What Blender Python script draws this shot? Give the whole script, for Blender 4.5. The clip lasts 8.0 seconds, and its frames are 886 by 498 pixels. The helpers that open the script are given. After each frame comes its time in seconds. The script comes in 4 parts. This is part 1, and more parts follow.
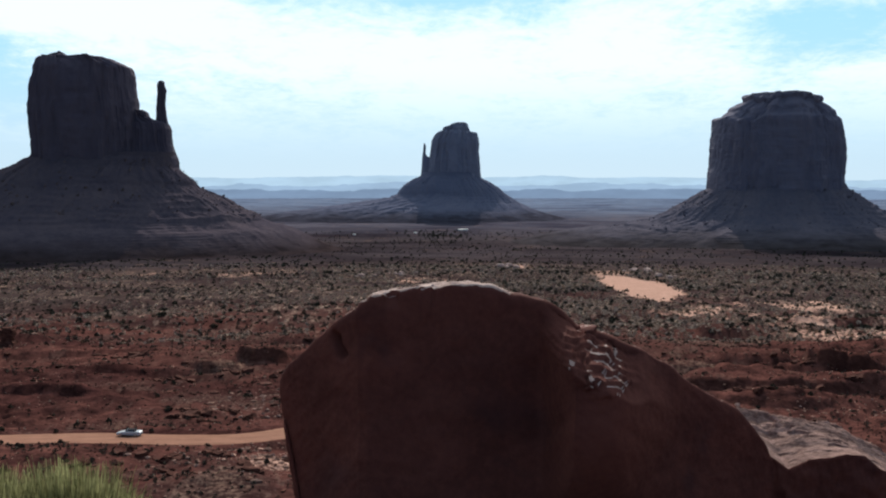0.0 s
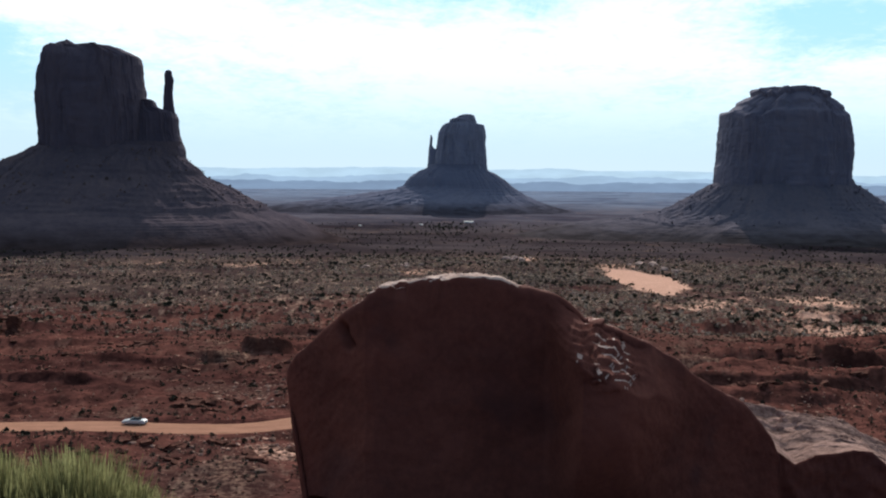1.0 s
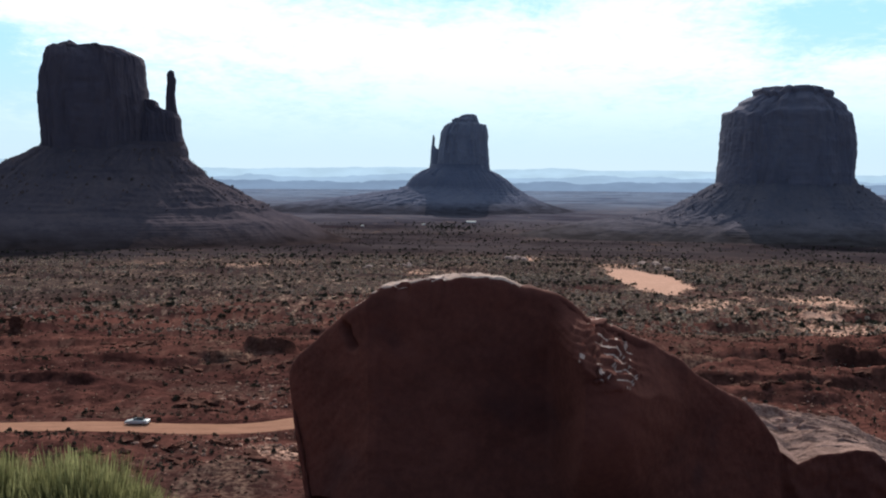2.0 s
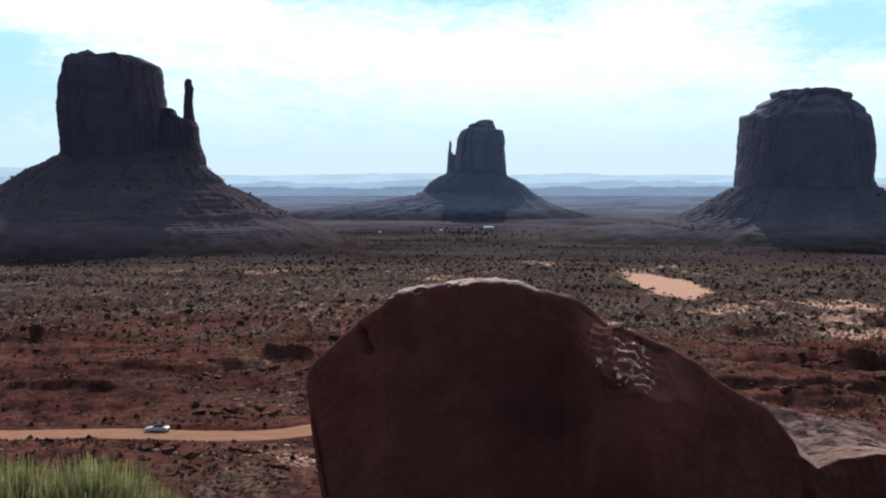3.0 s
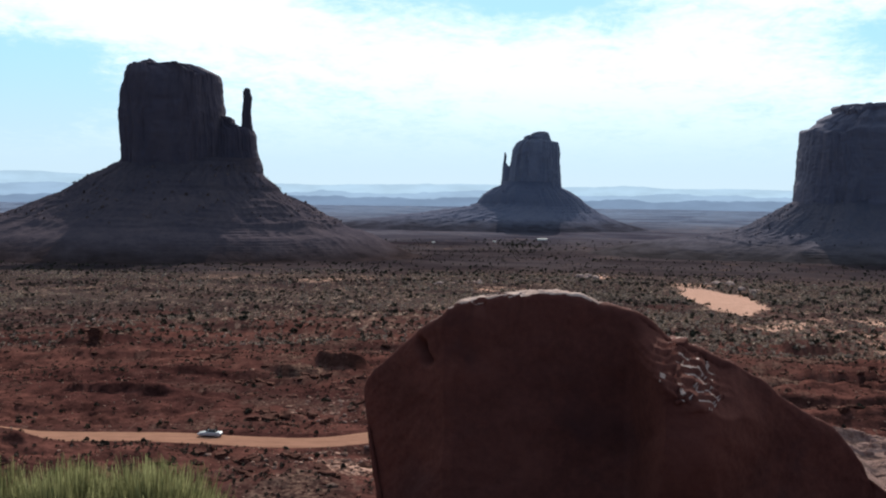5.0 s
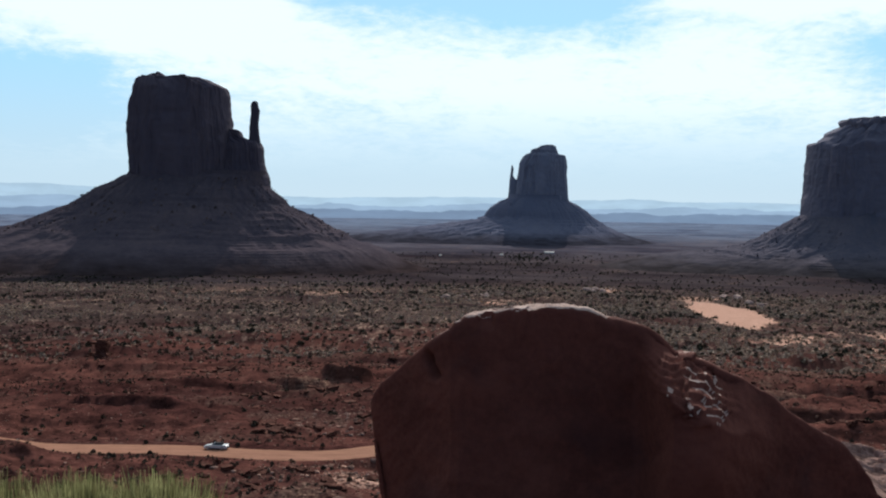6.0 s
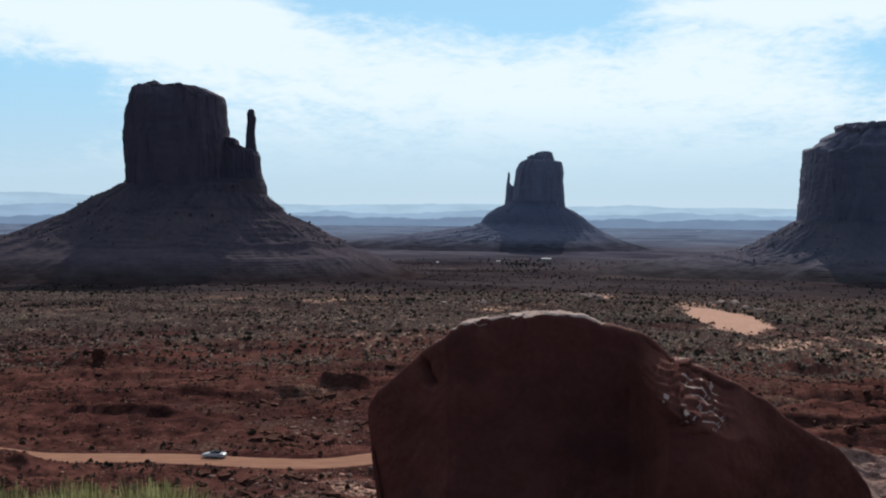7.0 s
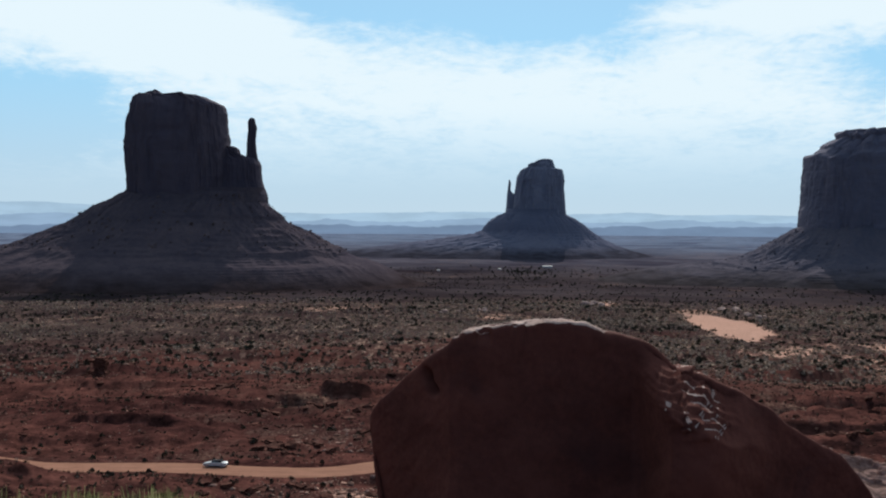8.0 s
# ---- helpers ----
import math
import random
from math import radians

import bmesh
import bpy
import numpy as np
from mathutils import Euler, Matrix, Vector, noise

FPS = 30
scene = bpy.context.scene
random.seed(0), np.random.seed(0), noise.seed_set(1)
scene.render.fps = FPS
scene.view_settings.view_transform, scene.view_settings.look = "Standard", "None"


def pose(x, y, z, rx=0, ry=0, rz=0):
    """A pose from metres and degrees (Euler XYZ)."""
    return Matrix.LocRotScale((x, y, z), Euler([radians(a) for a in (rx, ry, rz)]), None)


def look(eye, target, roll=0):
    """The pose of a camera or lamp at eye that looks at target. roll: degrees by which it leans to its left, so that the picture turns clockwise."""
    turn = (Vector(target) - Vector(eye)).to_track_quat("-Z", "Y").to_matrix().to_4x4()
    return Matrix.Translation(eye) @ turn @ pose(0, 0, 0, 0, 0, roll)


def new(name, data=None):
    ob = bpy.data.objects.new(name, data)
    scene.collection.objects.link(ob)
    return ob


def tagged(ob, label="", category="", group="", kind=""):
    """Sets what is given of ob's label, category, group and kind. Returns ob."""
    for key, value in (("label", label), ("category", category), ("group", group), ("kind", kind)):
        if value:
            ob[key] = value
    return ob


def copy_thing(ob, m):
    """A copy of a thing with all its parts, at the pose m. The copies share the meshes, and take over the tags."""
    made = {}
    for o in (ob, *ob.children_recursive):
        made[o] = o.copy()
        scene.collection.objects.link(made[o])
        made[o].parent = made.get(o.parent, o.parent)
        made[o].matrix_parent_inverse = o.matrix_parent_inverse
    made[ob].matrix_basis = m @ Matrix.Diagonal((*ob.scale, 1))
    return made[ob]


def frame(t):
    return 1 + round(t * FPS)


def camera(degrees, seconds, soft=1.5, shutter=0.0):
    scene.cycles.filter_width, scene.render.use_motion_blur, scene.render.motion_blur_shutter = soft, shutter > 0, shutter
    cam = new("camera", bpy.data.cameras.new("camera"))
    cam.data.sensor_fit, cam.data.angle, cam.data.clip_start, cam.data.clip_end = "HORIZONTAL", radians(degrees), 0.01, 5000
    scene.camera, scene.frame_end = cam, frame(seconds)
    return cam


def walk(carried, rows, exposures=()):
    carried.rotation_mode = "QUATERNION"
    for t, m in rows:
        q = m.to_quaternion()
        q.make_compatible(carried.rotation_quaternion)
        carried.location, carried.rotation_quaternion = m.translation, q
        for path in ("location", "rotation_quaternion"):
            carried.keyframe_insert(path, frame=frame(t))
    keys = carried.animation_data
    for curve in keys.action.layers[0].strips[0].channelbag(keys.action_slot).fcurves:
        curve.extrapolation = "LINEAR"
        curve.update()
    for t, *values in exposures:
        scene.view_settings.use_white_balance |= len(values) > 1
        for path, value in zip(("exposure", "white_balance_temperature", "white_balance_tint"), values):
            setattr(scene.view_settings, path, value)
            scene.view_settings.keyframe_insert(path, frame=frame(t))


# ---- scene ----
cam = camera(44.78, 8.0, soft=2.1)
# seconds, x, y, z, yaw, pitch, roll
PATH = [
    (0.0, 0.0000, 0.0000, 1.6000, 0.000, -3.740, 0.000),
    (0.5, -0.0026, -0.0008, 1.6005, 0.222, -4.026, 0.023),
    (1.0, -0.0134, 0.0047, 1.5986, 0.339, -4.169, -0.519),
    (1.5, -0.0151, 0.0025, 1.5996, 0.378, -4.247, -0.523),
    (3.0, -0.0058, 0.0078, 1.5957, 1.362, -3.872, 0.006),
    (3.5, -0.0120, 0.0107, 1.5926, 2.387, -3.793, 0.250),
    (4.0, -0.0287, 0.0306, 1.5879, 3.338, -3.719, -0.042),
    (4.5, -0.0405, 0.0456, 1.5868, 3.881, -3.592, -0.498),
    (6.0, -0.0467, 0.0444, 1.5917, 4.627, -2.620, -0.836),
    (6.5, -0.0422, 0.0419, 1.5937, 4.547, -2.429, -0.703),
    (7.0, -0.0401, 0.0348, 1.5961, 4.454, -2.250, -0.545),
    (7.5, -0.0428, 0.0329, 1.5971, 4.423, -2.043, -0.553),
    (8.0, -0.0422, 0.0281, 1.5986, 4.503, -1.823, -0.342)]
EXPOSURE = 0.09
walk(cam, [(t, pose(x, y, z, 90 + p, r, w)) for t, x, y, z, w, p, r in PATH],
     [(0.0, EXPOSURE - 0.08, 6350, 9), (1.0, EXPOSURE + 0.02, 6400, 9), (4.7, EXPOSURE, 6400, 9), (6.2, EXPOSURE - 0.20, 6350, 9), (8.0, EXPOSURE - 0.34, 6250, 9)])

# ---------------------------------------------------------------- light
SUN_EL, SUN_AZ = radians(32.0), radians(2.0)      # azimuth measured to the right of straight ahead (+y)
sun_dir = Vector((math.sin(SUN_AZ) * math.cos(SUN_EL), math.cos(SUN_AZ) * math.cos(SUN_EL), math.sin(SUN_EL)))
sun = new("sun", bpy.data.lights.new("sun", "SUN"))
sun.data.energy, sun.data.angle, sun.data.color = 5.0, radians(0.53), (1.0, 0.93, 0.84)
sun.matrix_world = look(sun_dir * 50, (0, 0, 0))


class Nodes:
    """Short hand for building a node tree."""

    def __init__(self, tree):
        self.tree = tree
        tree.nodes.clear()

    def add(self, kind, inputs=None, operation=None, use_clamp=False, attribute_name=None):
        n = self.tree.nodes.new(kind)
        if operation:
            n.operation = operation
        if use_clamp:
            n.use_clamp = True
        if attribute_name:
            n.attribute_name = attribute_name
        for k, v in (inputs or {}).items():
            self.feed(n, k, v)
        return n

    def feed(self, n, k, v):
        s = n.inputs[k]
        if isinstance(v, bpy.types.NodeSocket):
            self.tree.links.new(v, s)
        elif isinstance(v, bpy.types.Node):
            self.tree.links.new(v.outputs[0], s)
        else:
            s.default_value = v

    def math(self, op, a, b=0.0, c=0.0, clamp=False):
        return self.add("ShaderNodeMath", {0: a, 1: b, 2: c}, operation=op, use_clamp=clamp).outputs[0]

    def vmath(self, op, a, b=(0, 0, 0)):
        return self.add("ShaderNodeVectorMath", {0: a, 1: b}, operation=op)

    def mix(self, fac, a, b, blend="MIX"):
        n = self.add("ShaderNodeMix")
        n.data_type, n.blend_type = "RGBA", blend
        self.feed(n, 0, fac), self.feed(n, 6, a), self.feed(n, 7, b)
        return n.outputs[2]

    def step(self, value, lo, hi, a=0.0, b=1.0):
        n = self.add("ShaderNodeMapRange", {"Value": value, "From Min": lo, "From Max": hi, "To Min": a, "To Max": b})
        n.interpolation_type = "SMOOTHSTEP"
        return n.outputs[0]

    def noise(self, coord, scale, detail=4.0, rough=0.55, warp=0.0, dims="3D"):
        n = self.add("ShaderNodeTexNoise", {"Vector": coord, "Scale": scale, "Detail": detail, "Roughness": rough, "Distortion": warp})
        n.noise_dimensions = dims
        return n.outputs[0]


def build_world():
    """A pale morning sky with a broad sheet of thin cloud and blue gaps."""
    world = bpy.data.worlds.new("sky")
    scene.world = world
    world.use_nodes = True
    g = Nodes(world.node_tree)
    sky = g.add("ShaderNodeTexSky")
    sky.sky_type, sky.sun_disc, sky.sun_elevation, sky.sun_rotation = "NISHITA", False, SUN_EL, SUN_AZ
    sky.altitude, sky.air_density, sky.dust_density, sky.ozone_density = 1600.0, 1.0, 0.5, 1.0
    d = g.add("ShaderNodeTexCoord").outputs["Generated"]
    sep = g.add("ShaderNodeSeparateXYZ", {0: d})
    x, y, z = sep.outputs
    el = g.math("MULTIPLY", g.math("ARCSINE", z), 57.2958)
    az = g.math("MULTIPLY", g.math("ARCTAN2", x, y), 57.2958)
    # a flat sheet of cloud, seen in perspective
    up = g.math("ADD", g.math("MAXIMUM", z, 0.0), 0.21)
    flat = g.add("ShaderNodeCombineXYZ", {0: g.math("DIVIDE", x, up), 1: g.math("MULTIPLY", g.math("DIVIDE", y, up), 0.9), 2: 3.7})
    big = g.noise(flat, 1.4, 3.0, 0.5, 0.4)
    fine = g.noise(flat, 6.0, 8.0, 0.66, 0.6)
    wisps = g.noise(flat, 26.0, 6.0, 0.62, 0.3)
    cover = g.math("ADD", g.math("MULTIPLY", g.math("SUBTRACT", big, 0.5), 0.9), g.math("MULTIPLY", g.math("SUBTRACT", fine, 0.5), 1.4))
    cover = g.math("ADD", cover, g.math("MULTIPLY", g.math("SUBTRACT", wisps, 0.5), 0.7))
    cover = g.math("ADD", cover, 0.84)

    def blob(a, e, wa, we, amount):
        da = g.math("DIVIDE", g.math("SUBTRACT", az, a), wa)
        de = g.math("DIVIDE", g.math("SUBTRACT", el, e), we)
        q = g.math("ADD", g.math("MULTIPLY", da, da), g.math("MULTIPLY", de, de))
        return g.math("MULTIPLY", g.math("EXPONENT", g.math("MULTIPLY", q, -1.0)), amount)

    for gap in ((-10.0, 12.0, 4.5, 1.7, -1.4), (0.5, 11.2, 6.5, 2.2, -1.5), (19.0, 7.6, 5.0, 1.6, -0.8), (-28, 4.6, 8.0, 2.8, -1.3), (16, 12.6, 4.0, 1.2, -0.8),
                (13, 10.4, 7.0, 0.8, 0.7), (-20, 9.4, 7.0, 1.8, 0.7), (2, 6.4, 14.0, 1.6, 0.25)):
        cover = g.math("ADD", cover, blob(*gap))
    cover = g.math("MULTIPLY", g.step(cover, 0.15, 1.05), g.math("MULTIPLY", g.step(el, 0.6, 6.0), g.step(y, -0.35, 0.25)))
    # cloud scatters more light the nearer it is to the sun
    toward = g.vmath("DOT_PRODUCT", d, tuple(sun_dir)).outputs["Value"]
    glow = g.step(toward, -0.25, 0.70, 0.08, 1.0)
    cloud = g.mix(glow, (0.0, 0.0, 0.0, 1), (CLOUD * 0.88, CLOUD * 0.99, CLOUD * 1.03, 1))
    air = g.mix(g.step(el, 0.5, 9.0), (HAZE * 0.58, HAZE * 0.785, HAZE * 0.95, 1), (HAZE * 0.44, HAZE * 0.84, HAZE * 1.13, 1))
    haze = g.mix(g.math("MULTIPLY", g.step(el, 0.0, 25.0, 0.92, 0.3), g.step(toward, -0.2, 0.55)), sky.outputs[0], air)
    colour = g.mix(cover, haze, cloud)
    bg = g.add("ShaderNodeBackground", {"Color": colour, "Strength": SKY})
    g.add("ShaderNodeOutputWorld", {"Surface": bg.outputs[0]})


SKY, CLOUD, HAZE = 0.10, 11.1, 9.9
build_world()

# ---------------------------------------------------------------- materials
MATS = {}


def material(name, dark, light, scale=1.0, detail=6.0, rough=0.9, bump=0.3, depth=0.02, fine=9.0, stretch=(1, 1, 1),
             metal=0.0, spec=0.02, blotch=None, per_island=0.0, thin=0.0):
    """Two tones over two scales of noise, with a fine relief."""
    m = bpy.data.materials.new(name)
    m.use_nodes = True
    g = Nodes(m.node_tree)
    co = g.vmath("MULTIPLY", g.add("ShaderNodeTexCoord").outputs["Object"], stretch).outputs[0]
    a = g.noise(co, scale, detail, 0.6, 0.3)
    b = g.noise(co, scale * fine, 5.0, 0.65)
    f = g.step(g.math("ADD", g.math("MULTIPLY", a, 0.62), g.math("MULTIPLY", b, 0.38)), 0.32, 0.68)
    col = g.mix(f, (*dark, 1), (*light, 1))
    if blotch:
        col = g.mix(g.step(g.noise(co, scale * 0.37, 4.0, 0.6, 0.8), 0.52, 0.70), col, (*blotch, 1))
    if per_island:
        r = g.add("ShaderNodeNewGeometry").outputs["Random Per Island"]
        col = g.mix(1.0, col, g.add("ShaderNodeCombineColor", {i: g.step(r, 0, 1, 1 - per_island, 1 + per_island) for i in range(3)}).outputs[0], "MULTIPLY")
    bsdf = g.add("ShaderNodeBsdfPrincipled", {"Base Color": col, "Roughness": rough, "Metallic": metal, "Specular IOR Level": spec})
    if bump:
        h = g.add("ShaderNodeBump", {"Strength": bump, "Distance": depth, "Height": g.math("ADD", a, g.math("MULTIPLY", b, 0.5))})
        g.feed(bsdf, "Normal", h.outputs[0])
    out = bsdf.outputs[0]
    if thin:
        out = g.add("ShaderNodeMixShader", {0: thin, 1: out, 2: g.add("ShaderNodeBsdfTranslucent", {"Color": col}).outputs[0]}).outputs[0]
    g.add("ShaderNodeOutputMaterial", {"Surface": out})
    MATS[name] = m
    return m


# bluish cast is air haze painted into the rock, stronger on farther buttes
hazed_butte_rock = material("butte_sandstone", (0.076, 0.064, 0.086), (0.098, 0.079, 0.099), 0.035, rough=0.95, bump=0.45, depth=2.0, stretch=(1, 1, 0.25), blotch=(0.072, 0.060, 0.080))
hazed_far_rock = material("violet_sandstone", (0.158, 0.164, 0.220), (0.196, 0.196, 0.250), 0.03, rough=0.95, bump=0.6, depth=3.0, stretch=(1, 1, 0.3))
hazed_mid_rock = material("dusky_sandstone", (0.114, 0.110, 0.150), (0.146, 0.131, 0.168), 0.035, rough=0.95, bump=0.4, depth=2.0, stretch=(1, 1, 0.25))
rubble_rock = material("rubble_block", (0.075, 0.055, 0.056), (0.14, 0.100, 0.096), 0.05, rough=0.95, bump=0.3, depth=0.5, per_island=0.3)
boulder_rock = material("boulder_sandstone", (0.081, 0.0285, 0.0235), (0.142, 0.049, 0.038), 2.2, rough=0.85, bump=0.35, depth=0.02, fine=14, blotch=(0.054, 0.026, 0.027))
# paints sunlight on the big boulder's rim; also the colour of far pale boulders
sunlit_rim_pale_rock = material("weathered_crown", (0.25, 0.155, 0.128), (0.52, 0.375, 0.325), 9.0, rough=0.8, bump=0.4, depth=0.015, fine=8)
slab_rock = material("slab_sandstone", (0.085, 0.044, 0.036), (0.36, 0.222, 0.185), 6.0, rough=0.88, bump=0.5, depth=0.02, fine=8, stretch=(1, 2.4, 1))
scree_rock = material("scree_stone", (0.032, 0.013, 0.010), (0.12, 0.050, 0.037), 0.6, rough=0.95, bump=0.4, depth=0.05, per_island=0.45)
pale_stone = material("pale_stone", (0.15, 0.080, 0.060), (0.36, 0.215, 0.165), 0.6, rough=0.95, bump=0.3, depth=0.05, per_island=0.4)
road_dirt = material("packed_dirt", (0.20, 0.095, 0.062), (0.30, 0.150, 0.100), 0.35, rough=0.95, bump=0.3, depth=0.05, fine=11, stretch=(0.5, 1.6, 1))
sage_leaf = material("sage_leaf", (0.037, 0.031, 0.024), (0.088, 0.074, 0.056), 0.5, rough=0.8, bump=0.0, per_island=0.4)
straw_leaf = material("dry_grass", (0.30, 0.215, 0.155), (0.56, 0.43, 0.325), 0.5, rough=0.9, bump=0.0, per_island=0.35)
juniper_leaf = material("juniper_leaf", (0.018, 0.020, 0.014), (0.052, 0.052, 0.036), 0.5, rough=0.8, bump=0.0, per_island=0.4)
stem_wood = material("stem_wood", (0.08, 0.06, 0.045), (0.17, 0.13, 0.10), 8.0, rough=0.9, bump=0.2, depth=0.01)
grass_blade = material("rabbitbrush_blade", (0.095, 0.096, 0.040), (0.27, 0.265, 0.125), 5.0, rough=0.7, bump=0.0, per_island=0.55, thin=0.5)
car_paint = material("silver_white_paint", (0.46, 0.46, 0.46), (0.55, 0.55, 0.54), 3.0, rough=0.25, bump=0.0, spec=0.5)
soft_top = material("dark_soft_top", (0.012, 0.012, 0.014), (0.03, 0.03, 0.034), 9.0, rough=0.8, bump=0.1)
tyre_rubber = material("tyre_rubber", (0.012, 0.012, 0.012), (0.03, 0.028, 0.026), 12.0, rough=0.9, bump=0.1)
rim_metal = material("rim_metal", (0.45, 0.46, 0.48), (0.6, 0.6, 0.62), 9.0, rough=0.35, bump=0.0, metal=0.9)
car_glass = material("tinted_glass", (0.015, 0.018, 0.02), (0.025, 0.028, 0.03), 4.0, rough=0.08, bump=0.0, spec=0.6)
lamp_glass = material("lamp_glass", (0.6, 0.6, 0.6), (0.8, 0.8, 0.8), 9.0, rough=0.15, bump=0.0, spec=0.6)
white_wall = material("white_siding", (0.68, 0.66, 0.62), (0.80, 0.78, 0.75), 0.4, rough=0.8, bump=0.1)
roof_metal = material("pale_roof", (0.45, 0.44, 0.43), (0.6, 0.59, 0.57), 0.4, rough=0.6, bump=0.1)


def talus_material(name, dark, light, soil, low, high):
    """Rubble shed by the cliffs, giving way to the plain's own soil between the heights high and low."""
    m = bpy.data.materials.new(name)
    m.use_nodes = True
    g = Nodes(m.node_tree)
    co = g.add("ShaderNodeTexCoord").outputs["Object"]
    z = g.add("ShaderNodeSeparateXYZ", {0: co}).outputs[2]
    n1, n2 = g.noise(co, 0.02, 6, 0.6, 0.4), g.noise(co, 0.13, 6, 0.7)
    n3 = g.noise(g.vmath("MULTIPLY", co, (0.3, 0.3, 2.5)).outputs[0], 0.06, 5, 0.6, 0.5)
    rock = g.mix(g.step(g.math("ADD", g.math("MULTIPLY", n1, 0.5), g.math("MULTIPLY", n2, 0.5)), 0.36, 0.64), (*dark, 1), (*light, 1))
    earth = g.mix(g.step(n3, 0.38, 0.62), tuple(0.72 * c for c in soil) + (1,), tuple(1.25 * c for c in soil) + (1,))
    f = g.step(g.math("ADD", z, g.math("MULTIPLY", g.math("SUBTRACT", n1, 0.5), 40.0)), low, high)
    bsdf = g.add("ShaderNodeBsdfPrincipled", {"Base Color": g.mix(f, earth, rock), "Roughness": 0.95, "Specular IOR Level": 0.0})
    h = g.add("ShaderNodeBump", {"Strength": 0.55, "Distance": 2.5, "Height": g.math("ADD", n2, g.math("MULTIPLY", n1, 0.6))})
    g.feed(bsdf, "Normal", h.outputs[0])
    g.add("ShaderNodeOutputMaterial", {"Surface": bsdf.outputs[0]})
    return m


# the slopes' rubble carries painted air haze too, matched to their towers
hazed_talus_rock = talus_material("talus_rubble", (0.066, 0.055, 0.070), (0.098, 0.076, 0.086), (0.036, 0.0250, 0.0255), 4, 44)
hazed_mid_talus = talus_material("dusky_rubble", (0.092, 0.087, 0.114), (0.122, 0.106, 0.126), (0.047, 0.0390, 0.0415), 4, 40)
hazed_far_talus = talus_material("violet_rubble", (0.114, 0.120, 0.170), (0.134, 0.133, 0.178), (0.046, 0.043, 0.056), 4, 40)


def ground_material():
    """Red desert soil, pale sand where bare, greyish where scrub grows; the share of each is in the mesh's cover
    attribute. Haze and shade of the far floor are painted in.
    """
    m = bpy.data.materials.new("desert_soil")
    m.use_nodes = True
    g = Nodes(m.node_tree)
    co = g.add("ShaderNodeTexCoord").outputs["Object"]
    cov = g.add("ShaderNodeAttribute", attribute_name="cover")
    bare, scrub, ledge = g.add("ShaderNodeSeparateColor", {0: cov.outputs["Color"]}).outputs[:3]
    n1, n2 = g.noise(co, 0.022, 6, 0.62, 0.5), g.noise(co, 0.16, 7, 0.68, 0.4)
    n3, n4 = g.noise(co, 0.9, 5, 0.7), g.noise(co, 0.0045, 5, 0.6, 0.3)
    soil = g.mix(g.step(n2, 0.34, 0.66), (0.040, 0.0170, 0.0150, 1), (0.128, 0.051, 0.041, 1))
    soil = g.mix(g.step(n1, 0.46, 0.66), soil, (0.063, 0.0275, 0.0240, 1))
    grey = g.mix(g.step(n2, 0.32, 0.64), (0.027, 0.0175, 0.0172, 1), (0.086, 0.058, 0.051, 1))
    grey = g.mix(g.step(n4, 0.42, 0.62), grey, (0.041, 0.0255, 0.0255, 1))
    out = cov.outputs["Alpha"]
    # middle-distance soil made darker, a cloud shadow put into the colour
    shade_band = g.mix(g.step(n4, 0.38, 0.64), (0.031, 0.0240, 0.0275, 1), (0.062, 0.0485, 0.052, 1))
    # farther soil turns bluer: air haze painted into its colour
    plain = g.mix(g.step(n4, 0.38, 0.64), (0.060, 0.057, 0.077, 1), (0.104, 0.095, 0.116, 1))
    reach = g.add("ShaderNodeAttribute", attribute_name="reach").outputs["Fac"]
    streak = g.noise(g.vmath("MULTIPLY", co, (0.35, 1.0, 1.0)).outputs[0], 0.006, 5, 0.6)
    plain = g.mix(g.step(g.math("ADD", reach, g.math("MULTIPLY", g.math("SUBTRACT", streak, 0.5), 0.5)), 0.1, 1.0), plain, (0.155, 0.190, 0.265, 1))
    grey = g.mix(g.step(out, 0.0, 0.22), grey, g.mix(g.step(out, 0.45, 0.95), shade_band, plain))
    sand = g.mix(g.step(n2, 0.3, 0.7), (0.38, 0.215, 0.160, 1), (0.50, 0.300, 0.230, 1))
    straw = g.mix(g.step(n3, 0.35, 0.65), (0.11, 0.060, 0.044, 1), (0.25, 0.155, 0.112, 1))
    pale = g.mix(g.step(n3, 0.35, 0.65), (0.20, 0.130, 0.098, 1), (0.42, 0.290, 0.222, 1))
    f = g.step(g.math("ADD", scrub, g.math("MULTIPLY", g.math("SUBTRACT", n1, 0.5), 1.6)), 0.05, 0.95)
    col = g.mix(f, soil, grey)
    col = g.mix(g.math("MULTIPLY", g.step(n1, 0.55, 0.72), g.step(n3, 0.42, 0.6, 0.0, 0.75)), col, straw)
    tufts = g.noise(g.vmath("MULTIPLY", co, (1.0, 0.22, 0.5)).outputs[0], 0.33, 4, 0.75)
    col = g.mix(g.math("MULTIPLY", g.step(tufts, 0.54, 0.62, 0.0, 0.92), g.math("MULTIPLY", g.math("MULTIPLY", g.step(n1, 0.40, 0.56), g.step(scrub, 0.05, 0.55, 0.12, 1.0)), g.math("SUBTRACT", 1.0, g.step(out, 0.02, 0.18)))), col, pale)
    col = g.mix(g.step(g.math("ADD", bare, g.math("ADD", g.math("MULTIPLY", g.math("SUBTRACT", n2, 0.5), 0.55), g.math("MULTIPLY", g.math("SUBTRACT", n3, 0.5), 0.5))), 0.42, 0.60), col, sand)
    # steep faces are coloured darker, standing in for the shade on scarps
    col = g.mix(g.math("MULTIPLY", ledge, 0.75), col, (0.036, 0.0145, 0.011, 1))
